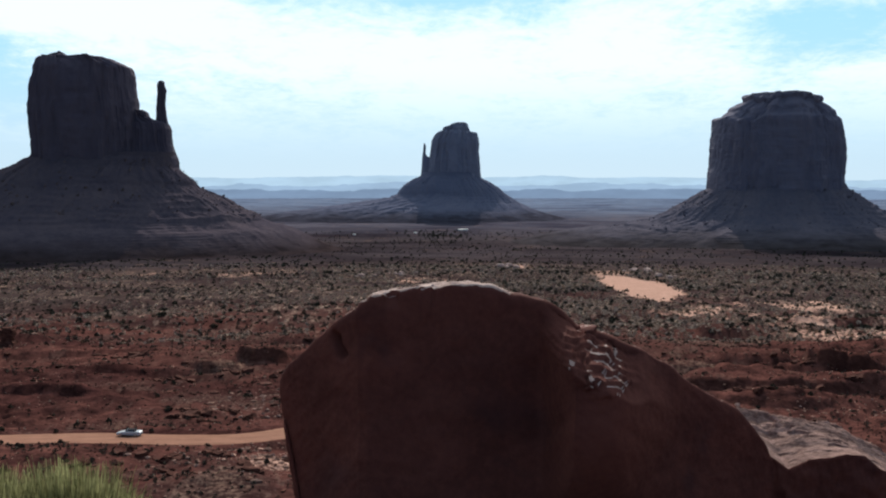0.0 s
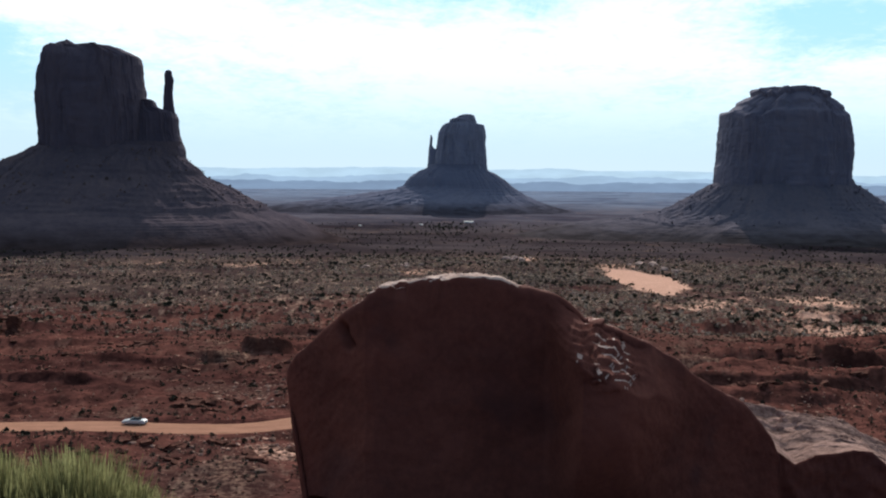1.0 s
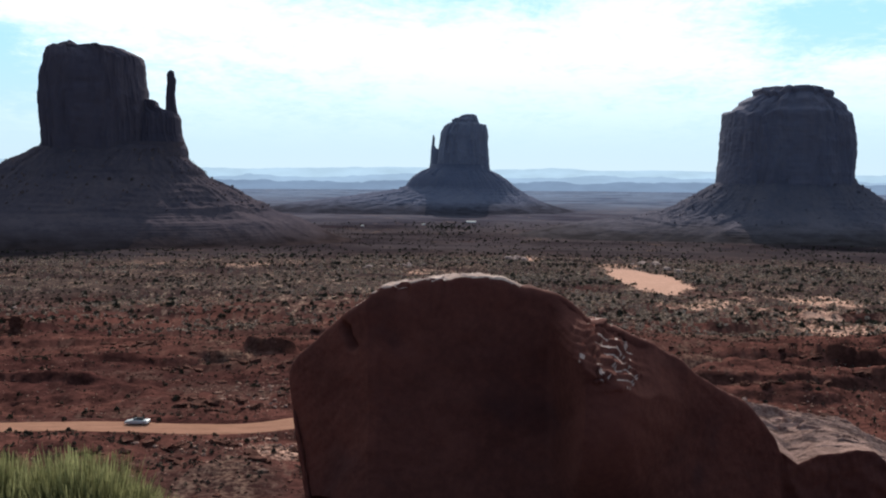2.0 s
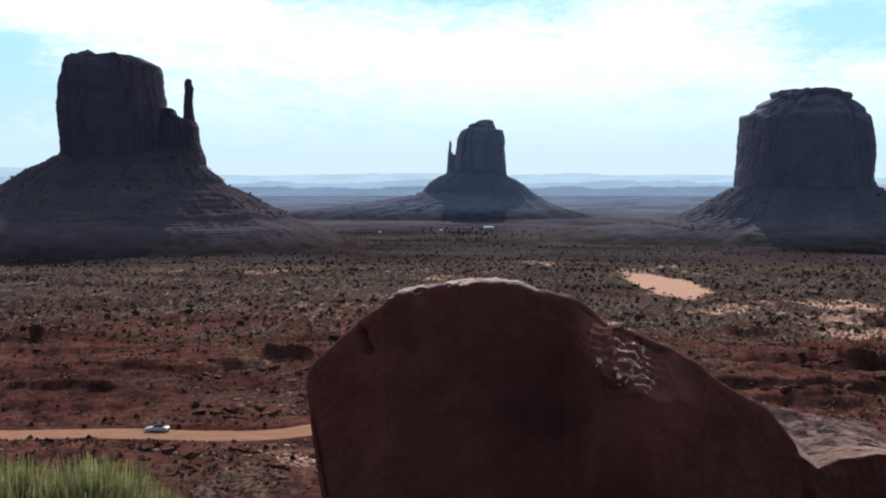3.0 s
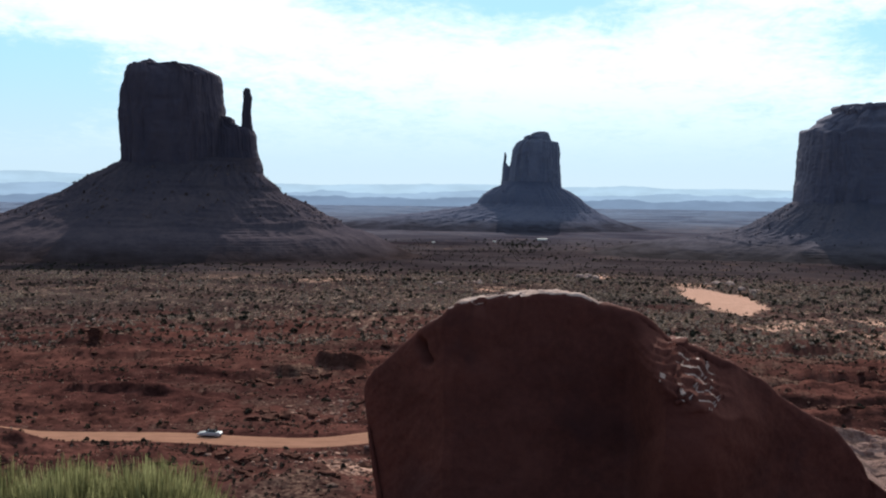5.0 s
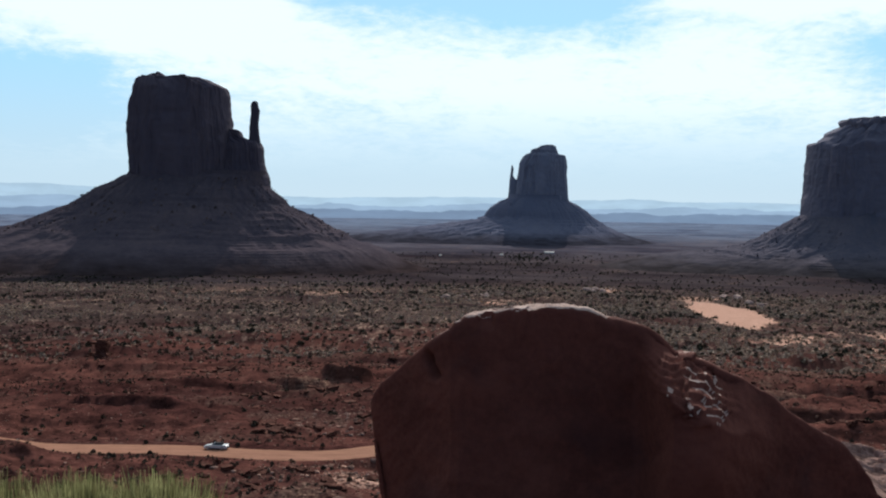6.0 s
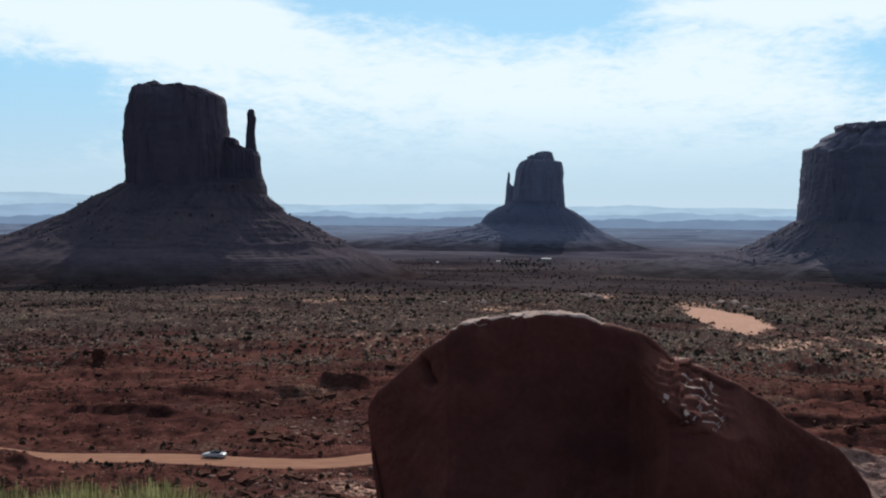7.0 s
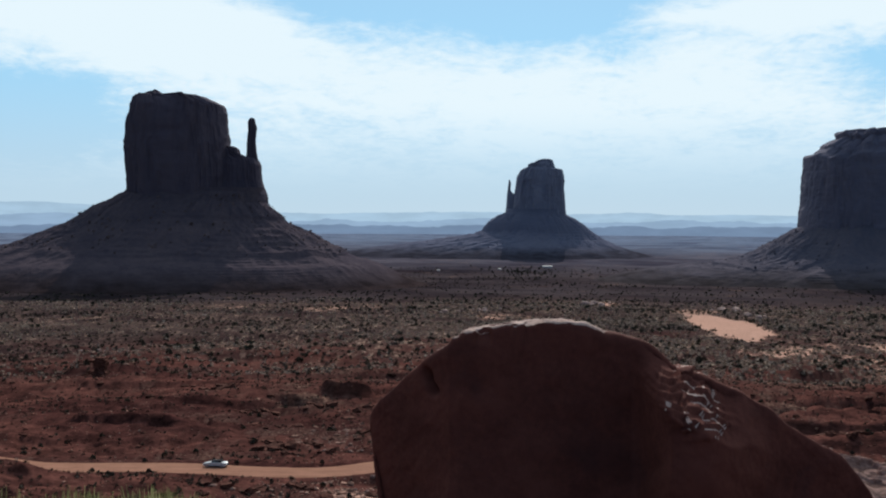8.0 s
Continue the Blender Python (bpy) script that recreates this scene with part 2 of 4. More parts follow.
    col = g.mix(1.0, col, g.mix(g.step(n3, 0.3, 0.7), (0.72, 0.72, 0.72, 1), (1.18, 1.18, 1.18, 1)), "MULTIPLY")
    # soft bands of darker ground, stretched sideways, kept off the bare sand
    dark_bands = g.noise(g.vmath("MULTIPLY", co, (0.45, 1.0, 1.0)).outputs[0], 0.014, 5, 0.65, 0.6)
    dark_bands = g.math("MULTIPLY", g.step(dark_bands, 0.46, 0.60), g.math("SUBTRACT", 1.0, g.step(bare, 0.3, 0.5)))
    col = g.mix(g.math("MULTIPLY", dark_bands, 0.75), col, g.mix(1.0, col, (0.50, 0.49, 0.55, 1), "MULTIPLY"))
    bsdf = g.add("ShaderNodeBsdfPrincipled", {"Base Color": col, "Roughness": 0.95, "Specular IOR Level": 0.0})
    h = g.add("ShaderNodeBump", {"Strength": 0.7, "Distance": 0.5, "Height": g.math("ADD", n2, g.math("MULTIPLY", n3, 0.35))})
    g.feed(bsdf, "Normal", h.outputs[0])
    g.add("ShaderNodeOutputMaterial", {"Surface": bsdf.outputs[0]})
    return m


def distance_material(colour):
    """A hazy blue tableland at the edge of sight: a backdrop with the air's haze painted in as its own glow."""
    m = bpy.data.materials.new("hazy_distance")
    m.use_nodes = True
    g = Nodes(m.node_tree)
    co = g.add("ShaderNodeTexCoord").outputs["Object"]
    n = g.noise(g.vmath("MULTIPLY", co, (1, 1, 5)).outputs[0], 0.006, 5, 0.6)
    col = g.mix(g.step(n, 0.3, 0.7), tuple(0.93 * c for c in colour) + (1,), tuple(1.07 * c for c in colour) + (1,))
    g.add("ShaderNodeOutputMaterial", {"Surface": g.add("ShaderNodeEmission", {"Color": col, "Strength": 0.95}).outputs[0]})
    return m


# ---------------------------------------------------------------- mesh helpers
rng = np.random.default_rng(7)


def value_noise(x, y, seed=0):
    xi, yi = np.floor(x).astype(np.int64), np.floor(y).astype(np.int64)
    fx, fy = x - xi, y - yi
    fx, fy = fx * fx * (3 - 2 * fx), fy * fy * (3 - 2 * fy)

    def h(a, b):
        n = (a * 374761393 + b * 668265263 + seed * 1442695041) & 0x7FFFFFFF
        n = ((n ^ (n >> 13)) * 1274126177) & 0x7FFFFFFF
        return ((n ^ (n >> 16)) & 0xFFFF) / 65535.0

    return (h(xi, yi) * (1 - fx) + h(xi + 1, yi) * fx) * (1 - fy) + (h(xi, yi + 1) * (1 - fx) + h(xi + 1, yi + 1) * fx) * fy


def fbm(x, y, octaves=4, seed=0, rough=0.5):
    x, y = np.asarray(x, float), np.asarray(y, float)
    total, amp, norm = 0.0, 1.0, 0.0
    for i in range(octaves):
        total = total + amp * value_noise(x * 2 ** i + 13.7 * i, y * 2 ** i - 7.3 * i, seed + i)
        norm += amp
        amp *= rough
    return total / norm * 2 - 1


def smooth(v, lo, hi):
    t = np.clip((v - lo) / (hi - lo), 0, 1)
    return t * t * (3 - 2 * t)


def mesh_from(name, verts, faces, mat, shade=True):
    """A mesh from numpy arrays of points and of triangles or quads."""
    me = bpy.data.meshes.new(name)
    verts, faces = np.asarray(verts, np.float32), np.asarray(faces, np.int32)
    k = faces.shape[1]
    me.vertices.add(len(verts)), me.loops.add(faces.size), me.polygons.add(len(faces))
    me.vertices.foreach_set("co", verts.ravel())
    me.loops.foreach_set("vertex_index", faces.ravel())
    me.polygons.foreach_set("loop_start", np.arange(0, faces.size, k, dtype=np.int32))
    me.polygons.foreach_set("use_smooth", np.full(len(faces), shade))
    me.update(calc_edges=True)
    me.validate()
    me.materials.append(mat)
    return me


def grid_faces(rows, cols, wrap=False, flip=False):
    i, j = np.meshgrid(np.arange(rows - 1), np.arange(cols if wrap else cols - 1), indexing="ij")
    jn = (j + 1) % cols
    q = np.stack([i * cols + j, i * cols + jn, (i + 1) * cols + jn, (i + 1) * cols + j], -1).reshape(-1, 4)
    return q[:, ::-1] if flip else q


def thing(name, label, category, group="", at=(0, 0, 0)):
    ob = new(name)
    ob.empty_display_size = 0.2
    ob.location = at
    return tagged(ob, label, category, group)


def part(name, data, parent, label=""):
    """A mesh as one part of a thing; data is a mesh, or a bmesh with its material."""
    if isinstance(data, tuple):
        bm, mat = data
        me = bpy.data.meshes.new(name)
        bm.to_mesh(me)
        bm.free()
        me.materials.append(mat)
        data = me
    ob = new(name, data)
    ob.parent = parent
    return tagged(ob, label)


# ---------------------------------------------------------------- the lie of the land
FALL_R = [0, 3, 4.9, 5.6, 7, 10, 40, 100, 145, 160, 190, 207, 250, 300, 380, 520, 720, 1000, 1350, 1950, 2750, 3300, 3900, 4640, 4720, 5200]
FALL_Z = [0, 0, -0.05, -0.35, -1.3, -3.0, -17.5, -38, -46.2, -46.6, -47.3, -47.7, -49.2, -51.3, -55.3, -62.4, -71.7, -84.4, -100.2, -114.6,
          -118.8, -118, -104, -81.8, -94, -98]
ROAD = np.array([(-178, 300), (-152, 255), (-130, 228), (-116, 212), (-105, 206), (-97, 203), (-89, 202.4), (-82, 203.2), (-75, 204), (-63, 203.2), (-52, 201.4),
                 (-44, 200.8), (-37, 202.4), (-31, 206.5), (-25, 212), (-14, 224), (4, 246), (30, 270)], float)
# small tables, ledges and mounds of the valley floor: x, y, half width, half depth, height, edge (the higher, the steeper)
TABLES = [(-55, 322, 8, 6, 3.4, 6), (-66, 308, 7, 4, 2.2, 6), (-97, 258, 17, 4, 1.6, 6), (84, 262, 22, 10, 2.6, 4), (118, 286, 22, 9, 3.2, 5), (98, 284, 17, 7, 5.2, 2), (72, 272, 12, 6, 3.8, 2), (131, 298, 17, 8, 6.0, 2), (152, 324, 18, 9, 6.0, 2), (82, 244, 15, 5, 3.2, 2), (113, 262, 13, 6, 4.4, 2), (92, 318, 16, 8, 4.5, 2),
          (108, 410, 11, 7, 3.2, 6), (168, 446, 24, 9, 3.6, 6), (-152, 372, 14, 6, 1.8, 5), (132, 356, 24, 10, 2.6, 5),
          (96, 330, 30, 8, 2.2, 5), (-120, 345, 26, 7, 1.8, 5), (-40, 372, 34, 9, 2.2, 5), (-68, 184, 9, 5, 1.7, 2), (-106, 178, 13, 13, 7.5, 2),
          (-100, 196, 10, 4, 0.9, 2), (60, 300, 26, 8, 2.4, 5), (-30, 240, 9, 6, 1.8, 3), (-90, 300, 20, 5, 1.2, 5), (150, 300, 16, 10, 3.0, 5)]
PATCH = (138.0, 762.0)


def road_distance(x, y):
    best = np.full(np.shape(x), 1e9)
    for (ax, ay), (bx, by) in zip(ROAD[:-1], ROAD[1:]):
        t = np.clip(((x - ax) * (bx - ax) + (y - ay) * (by - ay)) / ((bx - ax) ** 2 + (by - ay) ** 2), 0, 1)
        best = np.minimum(best, np.hypot(x - ax - t * (bx - ax), y - ay - t * (by - ay)))
    return best


def land(x, y):
    """Height of the ground, and how much of it is a steep ledge."""
    x, y = np.asarray(x, float), np.asarray(y, float)
    r = np.hypot(x, y)
    base = np.interp(r, FALL_R, FALL_Z)
    near, mid, far = smooth(r, 140, 175) * (1 - smooth(r, 520, 800)), smooth(r, 450, 800), smooth(r, 1500, 2600)
    z = base + near * (3.0 * fbm((x + 0.4 * y) / 52, (y - 0.3 * x) / 40, 4, 3) + 0.9 * fbm(x / 9, y / 8, 3, 9, 0.6) + 0.3 * fbm(x / 2.6, y / 2.6, 2, 13))
    z = z + mid * (1 - 0.5 * far) * (2.2 * fbm(x / 170, y / 120, 4, 5) + 0.5 * fbm(x / 28, y / 24, 3, 11))
    z = z + smooth(r, 4, 9) * (1 - smooth(r, 60, 140)) * 0.5 * fbm(x / 6, y / 6, 4, 21)
    for tx, ty, wx, wy, h, edge in TABLES:
        wob = 1 + 0.75 * fbm(x / 11 + tx, y / 7, 4, 31)
        q = ((x - tx) / wx) ** 2 + ((y - ty) / wy) ** 2
        h = h * (1 + 0.25 * fbm(x / 4, y / 4, 3, 33))
        z = z + h * np.exp(-(q * wob) ** (edge / 2 if edge < 4 else edge * 1.1))
    # weathered beds stand out as low steps
    bed = 2.0
    k = (z + 1.1 * fbm(x / 24, y / 18, 3, 43) + 0.4 * fbm(x / 6, y / 6, 3, 41)) / bed
    stepped = (np.floor(k) + smooth(k - np.floor(k), 0.80, 0.97)) * bed
    share = near * smooth(fbm(x / 60, y / 45, 3, 51), 0.0, 0.4) * 0.38
    steep = smooth(k - np.floor(k), 0.84, 0.9) * (1 - smooth(k - np.floor(k), 0.96, 1.0)) * share
    z = z * (1 - share) + stepped * share
    rd = road_distance(x, y)
    w = 1 - smooth(rd, 5.5, 11)
    z = z * (1 - w) + (base - 0.1 + 0.35 * smooth(rd, 4.6, 6.5)) * w
    return z, steep * (1 - w)


def ground_z(x, y):
    return float(land(np.array([x]), np.array([y]))[0][0])


def build_ground():
    az = np.radians(np.concatenate([np.arange(-31, 28.01, 0.062), np.arange(31, 329, 4.0)]))
    s = np.linspace(0, 1, 400)
    drop = np.interp(s, [0, 0.04, 0.12, 1.0], [0.40, 0.33, 0.30, 0.0125])
    rr = np.linspace(150, 4635, 40000)
    seen = (1.6 - np.interp(rr, FALL_R, FALL_Z)) / rr
    r = np.interp(-drop[drop < seen[0]], -seen, rr)
    r = np.unique(np.concatenate([np.geomspace(0.4, 150, 60), [0.002, 0.1], r[r > 151], np.linspace(4300, 4980, 14)]))
    R, A = np.meshgrid(r, az, indexing="ij")
    X, Y = R * np.sin(A), R * np.cos(A)
    Z, steep = land(X, Y)
    v = np.stack([X, Y, Z], -1).reshape(-1, 3)
    v = np.vstack([v, [[0, 0, 0]]])
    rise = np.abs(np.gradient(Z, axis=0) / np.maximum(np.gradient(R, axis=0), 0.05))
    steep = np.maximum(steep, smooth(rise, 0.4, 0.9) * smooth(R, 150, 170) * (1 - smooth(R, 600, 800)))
    me = mesh_from("ground", v, grid_faces(len(r), len(az), True, True), ground_material())
    # cover: bare sand, scrub, ledge, and distance for the painted shade band and haze
    px, py = X - PATCH[0], Y - PATCH[1]
    ragged = 0.5 * fbm(X / 16, Y / 40, 4, 63)
    bare = 1.1 * np.exp(-(((px - 0.06 * py) / 25) ** 2 + (py / 172) ** 2 + ragged) ** 2)
    for bx, by, wx, wy, amount in ((140, 490, 62, 130, 0.47), (190, 560, 60, 80, 0.45), (-31, 183, 11, 9, 0.40), (-39, 240, 13, 18, 0.42), (92, 232, 22, 10, 0.34), (78, 1140, 26, 90, 0.55),
                                   (-300, 1000, 90, 120, 0.38), (-165, 960, 60, 90, 0.40), (-20, 830, 60, 90, 0.40), (150, 960, 30, 60, 0.6), (160, 415, 50, 55, 0.52), (120, 390, 26, 24, 0.42)):
        bare = np.maximum(bare, (amount + 0.35 * fbm(X / 14, Y / 30, 4, 67)) * np.exp(-(((X - bx) / wx) ** 2 + ((Y - by) / wy) ** 2) ** 2))
    scrub = smooth(R, 240, 820) * 1.0 + 0.25 * fbm(X / 120, Y / 80, 4, 71)
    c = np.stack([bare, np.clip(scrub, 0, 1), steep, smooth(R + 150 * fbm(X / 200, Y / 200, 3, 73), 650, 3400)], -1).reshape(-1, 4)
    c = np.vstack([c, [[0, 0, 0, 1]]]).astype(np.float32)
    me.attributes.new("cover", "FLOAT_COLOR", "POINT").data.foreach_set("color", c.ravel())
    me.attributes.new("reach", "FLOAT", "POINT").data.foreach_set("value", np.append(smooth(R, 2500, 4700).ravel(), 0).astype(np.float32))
    tagged(new("ground", me), "red desert soil with scrub and pale bare sand", "ground", kind="structure")


def build_distance():
    """Three tablelands, one behind the other, each higher than the one before it and paler, with more haze painted into
    its glow.
    """
    az = np.radians(np.arange(-180, 180, 0.2))
    deg = np.degrees(az)
    wide = np.interp(deg, [-180, -60, -27, -22, -19, -13, -7, -3.5, -1, 2, 5, 12, 14, 20, 25, 60, 180], [10, 30, 48, 38, 12, 4, 6, 16, 12, 6, 12, 4, 1, -4, -4, 20, 10])
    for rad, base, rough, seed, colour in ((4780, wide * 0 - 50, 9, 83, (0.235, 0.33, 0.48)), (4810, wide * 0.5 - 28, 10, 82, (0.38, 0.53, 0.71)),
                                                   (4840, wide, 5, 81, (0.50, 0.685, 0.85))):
        knoll = fbm(deg * 0.55, deg * 0 + seed, 4, seed, 0.55)
        top = base + rough * (np.clip(knoll * 2.2, -0.6, 0.8) + 0.3 * fbm(deg * 3, deg * 0, 3, seed + 4))
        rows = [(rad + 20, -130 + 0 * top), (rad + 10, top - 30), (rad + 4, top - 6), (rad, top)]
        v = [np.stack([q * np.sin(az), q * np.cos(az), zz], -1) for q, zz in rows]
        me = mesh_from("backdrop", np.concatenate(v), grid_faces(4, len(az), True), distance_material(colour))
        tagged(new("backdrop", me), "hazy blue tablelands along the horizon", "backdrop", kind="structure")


def build_road():
    t = np.linspace(0, 1, 260)
    seg = np.concatenate([[0], np.cumsum(np.hypot(*np.diff(ROAD, axis=0).T))])
    seg /= seg[-1]
    cx, cy = np.interp(t, seg, ROAD[:, 0]), np.interp(t, seg, ROAD[:, 1])
    for _ in range(6):
        cx[1:-1], cy[1:-1] = (cx[:-2] + cx[1:-1] * 2 + cx[2:]) / 4, (cy[:-2] + cy[1:-1] * 2 + cy[2:]) / 4
    tx, ty = np.gradient(cx), np.gradient(cy)
    n = np.hypot(tx, ty)
    nx, ny = -ty / n, tx / n
    rows = []
    for k in np.linspace(-1, 1, 15):
        w = 4.5 + 0.5 * fbm(t * 40, t * 0 + k, 3, 91)
        x, y = cx + nx * w * k, cy + ny * w * k
        rut = -0.05 * np.exp(-((abs(k) - 0.38) / 0.08) ** 2)
        base = np.interp(np.hypot(x, y), FALL_R, FALL_Z) + 0.10 * (1 - k ** 6) - 0.12 + rut + 0.03
        rows.append(np.stack([x, y, base + 0.02 * fbm(x, y, 2, 95)], -1))
    me = mesh_from("road", np.concatenate(rows), grid_faces(15, len(t), False, True), road_dirt)
    tagged(new("road", me), "pale red packed dirt road across the valley", "road", kind="structure")


# ---------------------------------------------------------------- buttes
def profile(pairs, z):
    return np.interp(z, *np.array(pairs, float).T)


def tower_mesh(name, left, right, cy, half, flute, seed, mat, n=320, m=110):
    """A cliff-sided block, bed upon bed: left and right say how far it runs in x at each height; its walls are fluted and its beds weather back unevenly."""
    zb, zt = left[0][0], max(left[-1][0], right[-1][0])
    th = np.linspace(0, 2 * np.pi, n, endpoint=False)
    cx = np.sign(np.cos(th)) * np.abs(np.cos(th)) ** 0.66
    sy = np.sign(np.sin(th)) * np.abs(np.sin(th)) ** 0.66
    width = right[0][1] - left[0][1]
    rows = []
    for z in np.linspace(zb, zt, m):
        sag = z + flute * (1.5 * fbm(th * 2.6 + 5, th * 0, 3, seed + 12) + 0.5 * fbm(th * 11, th * 0, 2, seed + 13)) * sy ** 2
        a, b = profile(left, sag), profile(right, sag)
        share = np.clip((b - a) / width, 0.05, 1.05)
        groove = 0.8 * fbm(th * 6 + seed, th * 0 + z / 90, 3, seed) - 0.9 * np.abs(fbm(th * 15, th * 0 + z / 60, 4, seed + 3, 0.6)) + 0.25
        bed = 0.20 * fbm(th * 1.6, th * 0 + z / (flute * 2.2), 4, seed + 5, 0.6) + 0.20 * fbm(th * 14, th * 0 + z / (flute * 1.5), 3, seed + 8, 0.6)
        push = flute * (groove * (1 - 0.75 * np.abs(cx) ** 5) + bed * (1 + 1.3 * np.abs(cx) ** 5)) * share ** 0.5
        x = (a + b) / 2 + ((b - a) / 2 + 0.45 * push) * cx
        y = cy + (half * share ** 0.75 + push * (1 + 0.8 * (1 - share))) * sy
        rows.append(np.stack([x, y, z + flute * 0.12 * fbm(x / flute, y / flute, 3, seed + 7)], -1))
    mid = rows[-1].mean(0)
    for k in (0.85, 0.6, 0.3, 0.02):
        p = mid + (rows[m - 1] - mid) * k
        p[:, 2] += flute * 0.16 * (1 - k + fbm(p[:, 0] / flute, p[:, 1] / flute, 3, seed + 9))
        rows.append(p)
    return mesh_from(name, np.concatenate(rows), grid_faces(len(rows), n, True), mat)


def talus_mesh(name, left, right, cy, half, front, seed, mat, n=560, m=170, gully=7.0, bed=8.0):
    """A skirt of rubble below the cliffs, out to the apron: left and right say how far it runs in x at each height. Gullies run down it, and low beds crop out of its foot."""
    zf, zt = min(left[0][0], right[0][0]), max(left[-1][0], right[-1][0])
    fine = np.linspace(zt, zf, 900)
    out = (profile(right, fine) - profile(left, fine)) / 2
    out = out - out[0] + (zt - fine) * 0.3
    zz = np.interp(np.linspace(0, 1, m) ** 1.35 * out[-1], out, fine)
    s = np.linspace(0, 1, m)[:, None]
    a, b = profile(left, zz)[:, None], profile(right, zz)[:, None]
    th = np.linspace(0, 2 * np.pi, n, endpoint=False)[None]
    e = 0.7 + 0.3 * smooth(s, 0.0, 0.35)
    cx = np.sign(np.cos(th)) * np.abs(np.cos(th)) ** e
    sy = np.sign(np.sin(th)) * np.abs(np.sin(th)) ** e
    run = (b - a) / 2 - (b[0] - a[0]) / 2
    x = (a + b) / 2 + (b - a) / 2 * cx
    y = cy + (half + front * run) * sy
    ridge = fbm(th * 9 + 0 * s, s * 1.5 + 0 * th, 4, seed) - 0.8 * np.abs(fbm(th * 16 + 0 * s, s * 2.5 + 0 * th, 3, seed + 1)) + 0.3
    lump = fbm(x / 30, y / 30, 4, seed + 2)
    amp = gully * smooth(s, 0.0, 0.12) * (1 - 0.8 * smooth(s, 0.45, 1.0))
    z = zz[:, None] + amp * (0.7 * ridge * (1 - 0.5 * np.abs(cx) ** 4) + 0.5 * lump) + 0.22 * gully * fbm(x / 7, y / 7, 3, seed + 4, 0.65) * (1 - 0.45 * smooth(s, 0.4, 0.9))
    q = (z + 5.0 * fbm(x / 60, y / 60, 4, seed + 5)) / bed
    f = q - np.floor(q)
    z = z - 9.0 * smooth(s, 0.72, 1.0)
    w = smooth(s, 0.12, 0.3) * (1 - smooth(s, 0.6, 0.85)) * 0.35 * smooth(fbm(x / 50, y / 50, 3, seed + 6), -0.05, 0.35)
    z = z * (1 - w) + (z + (smooth(f, 0.55, 0.95) - f) * bed) * w
    q = (z + 1.5 * fbm(x / 90, y / 90, 3, seed + 7)) / (bed * 0.45)
    f = q - np.floor(q)
    w = smooth(s, 0.42, 0.55) * (1 - smooth(s, 0.8, 0.9)) * 0.55 * smooth(fbm(x / 80, y / 60, 3, seed + 8), -0.1, 0.3)
    z = z + (smooth(f, 0.6, 0.95) - f) * bed * 0.45 * w
    return mesh_from(name, np.stack([x, y, z], -1).reshape(-1, 3), grid_faces(m, n, True, True), mat)


def rubble_mesh(name, talus, count, size, seed, mat):
    """Fallen blocks lying on a talus slope."""
    g = np.random.default_rng(seed)
    co = np.empty(len(talus.vertices) * 3, np.float32)
    talus.vertices.foreach_get("co", co)
    co = co.reshape(-1, 3)
    c = co[g.integers(len(co) // 12, int(len(co) * 0.62), count)] + g.normal(0, 2, (count, 3)) * [1, 1, 0]
    bm = bmesh.new()
    bmesh.ops.create_cube(bm, size=1.0)
    bv = np.array([q.co[:] for q in bm.verts])
    bf = np.array([[q.index for q in face.verts] for face in bm.faces])
    bm.free()
    p = (bv[None] + g.normal(0, 0.14, (count, 8, 3))) * (size * (0.5 + g.pareto(2.5, count)).clip(0.5, 3.0))[:, None, None] * g.uniform(0.6, 1.3, (count, 1, 3))
    a = g.uniform(0, 6.28, count)[:, None]
    x, y = p[..., 0] * np.cos(a) - p[..., 1] * np.sin(a), p[..., 0] * np.sin(a) + p[..., 1] * np.cos(a)
    v = np.stack([x, y, p[..., 2] + 0.3 * x], -1) + c[:, None]
    return mesh_from(name, v.reshape(-1, 3), (bf[None] + (np.arange(count) * 8)[:, None, None]).reshape(-1, 4), mat, False)


def assemble(butte, at, parts):
    off = Matrix.Translation((-at[0], -at[1], -at[2]))
    for nm, data in parts:
        data.transform(off)
        ob = part(nm, data, butte)
        if nm == "rubble":
            tagged(ob, kind="stuff")


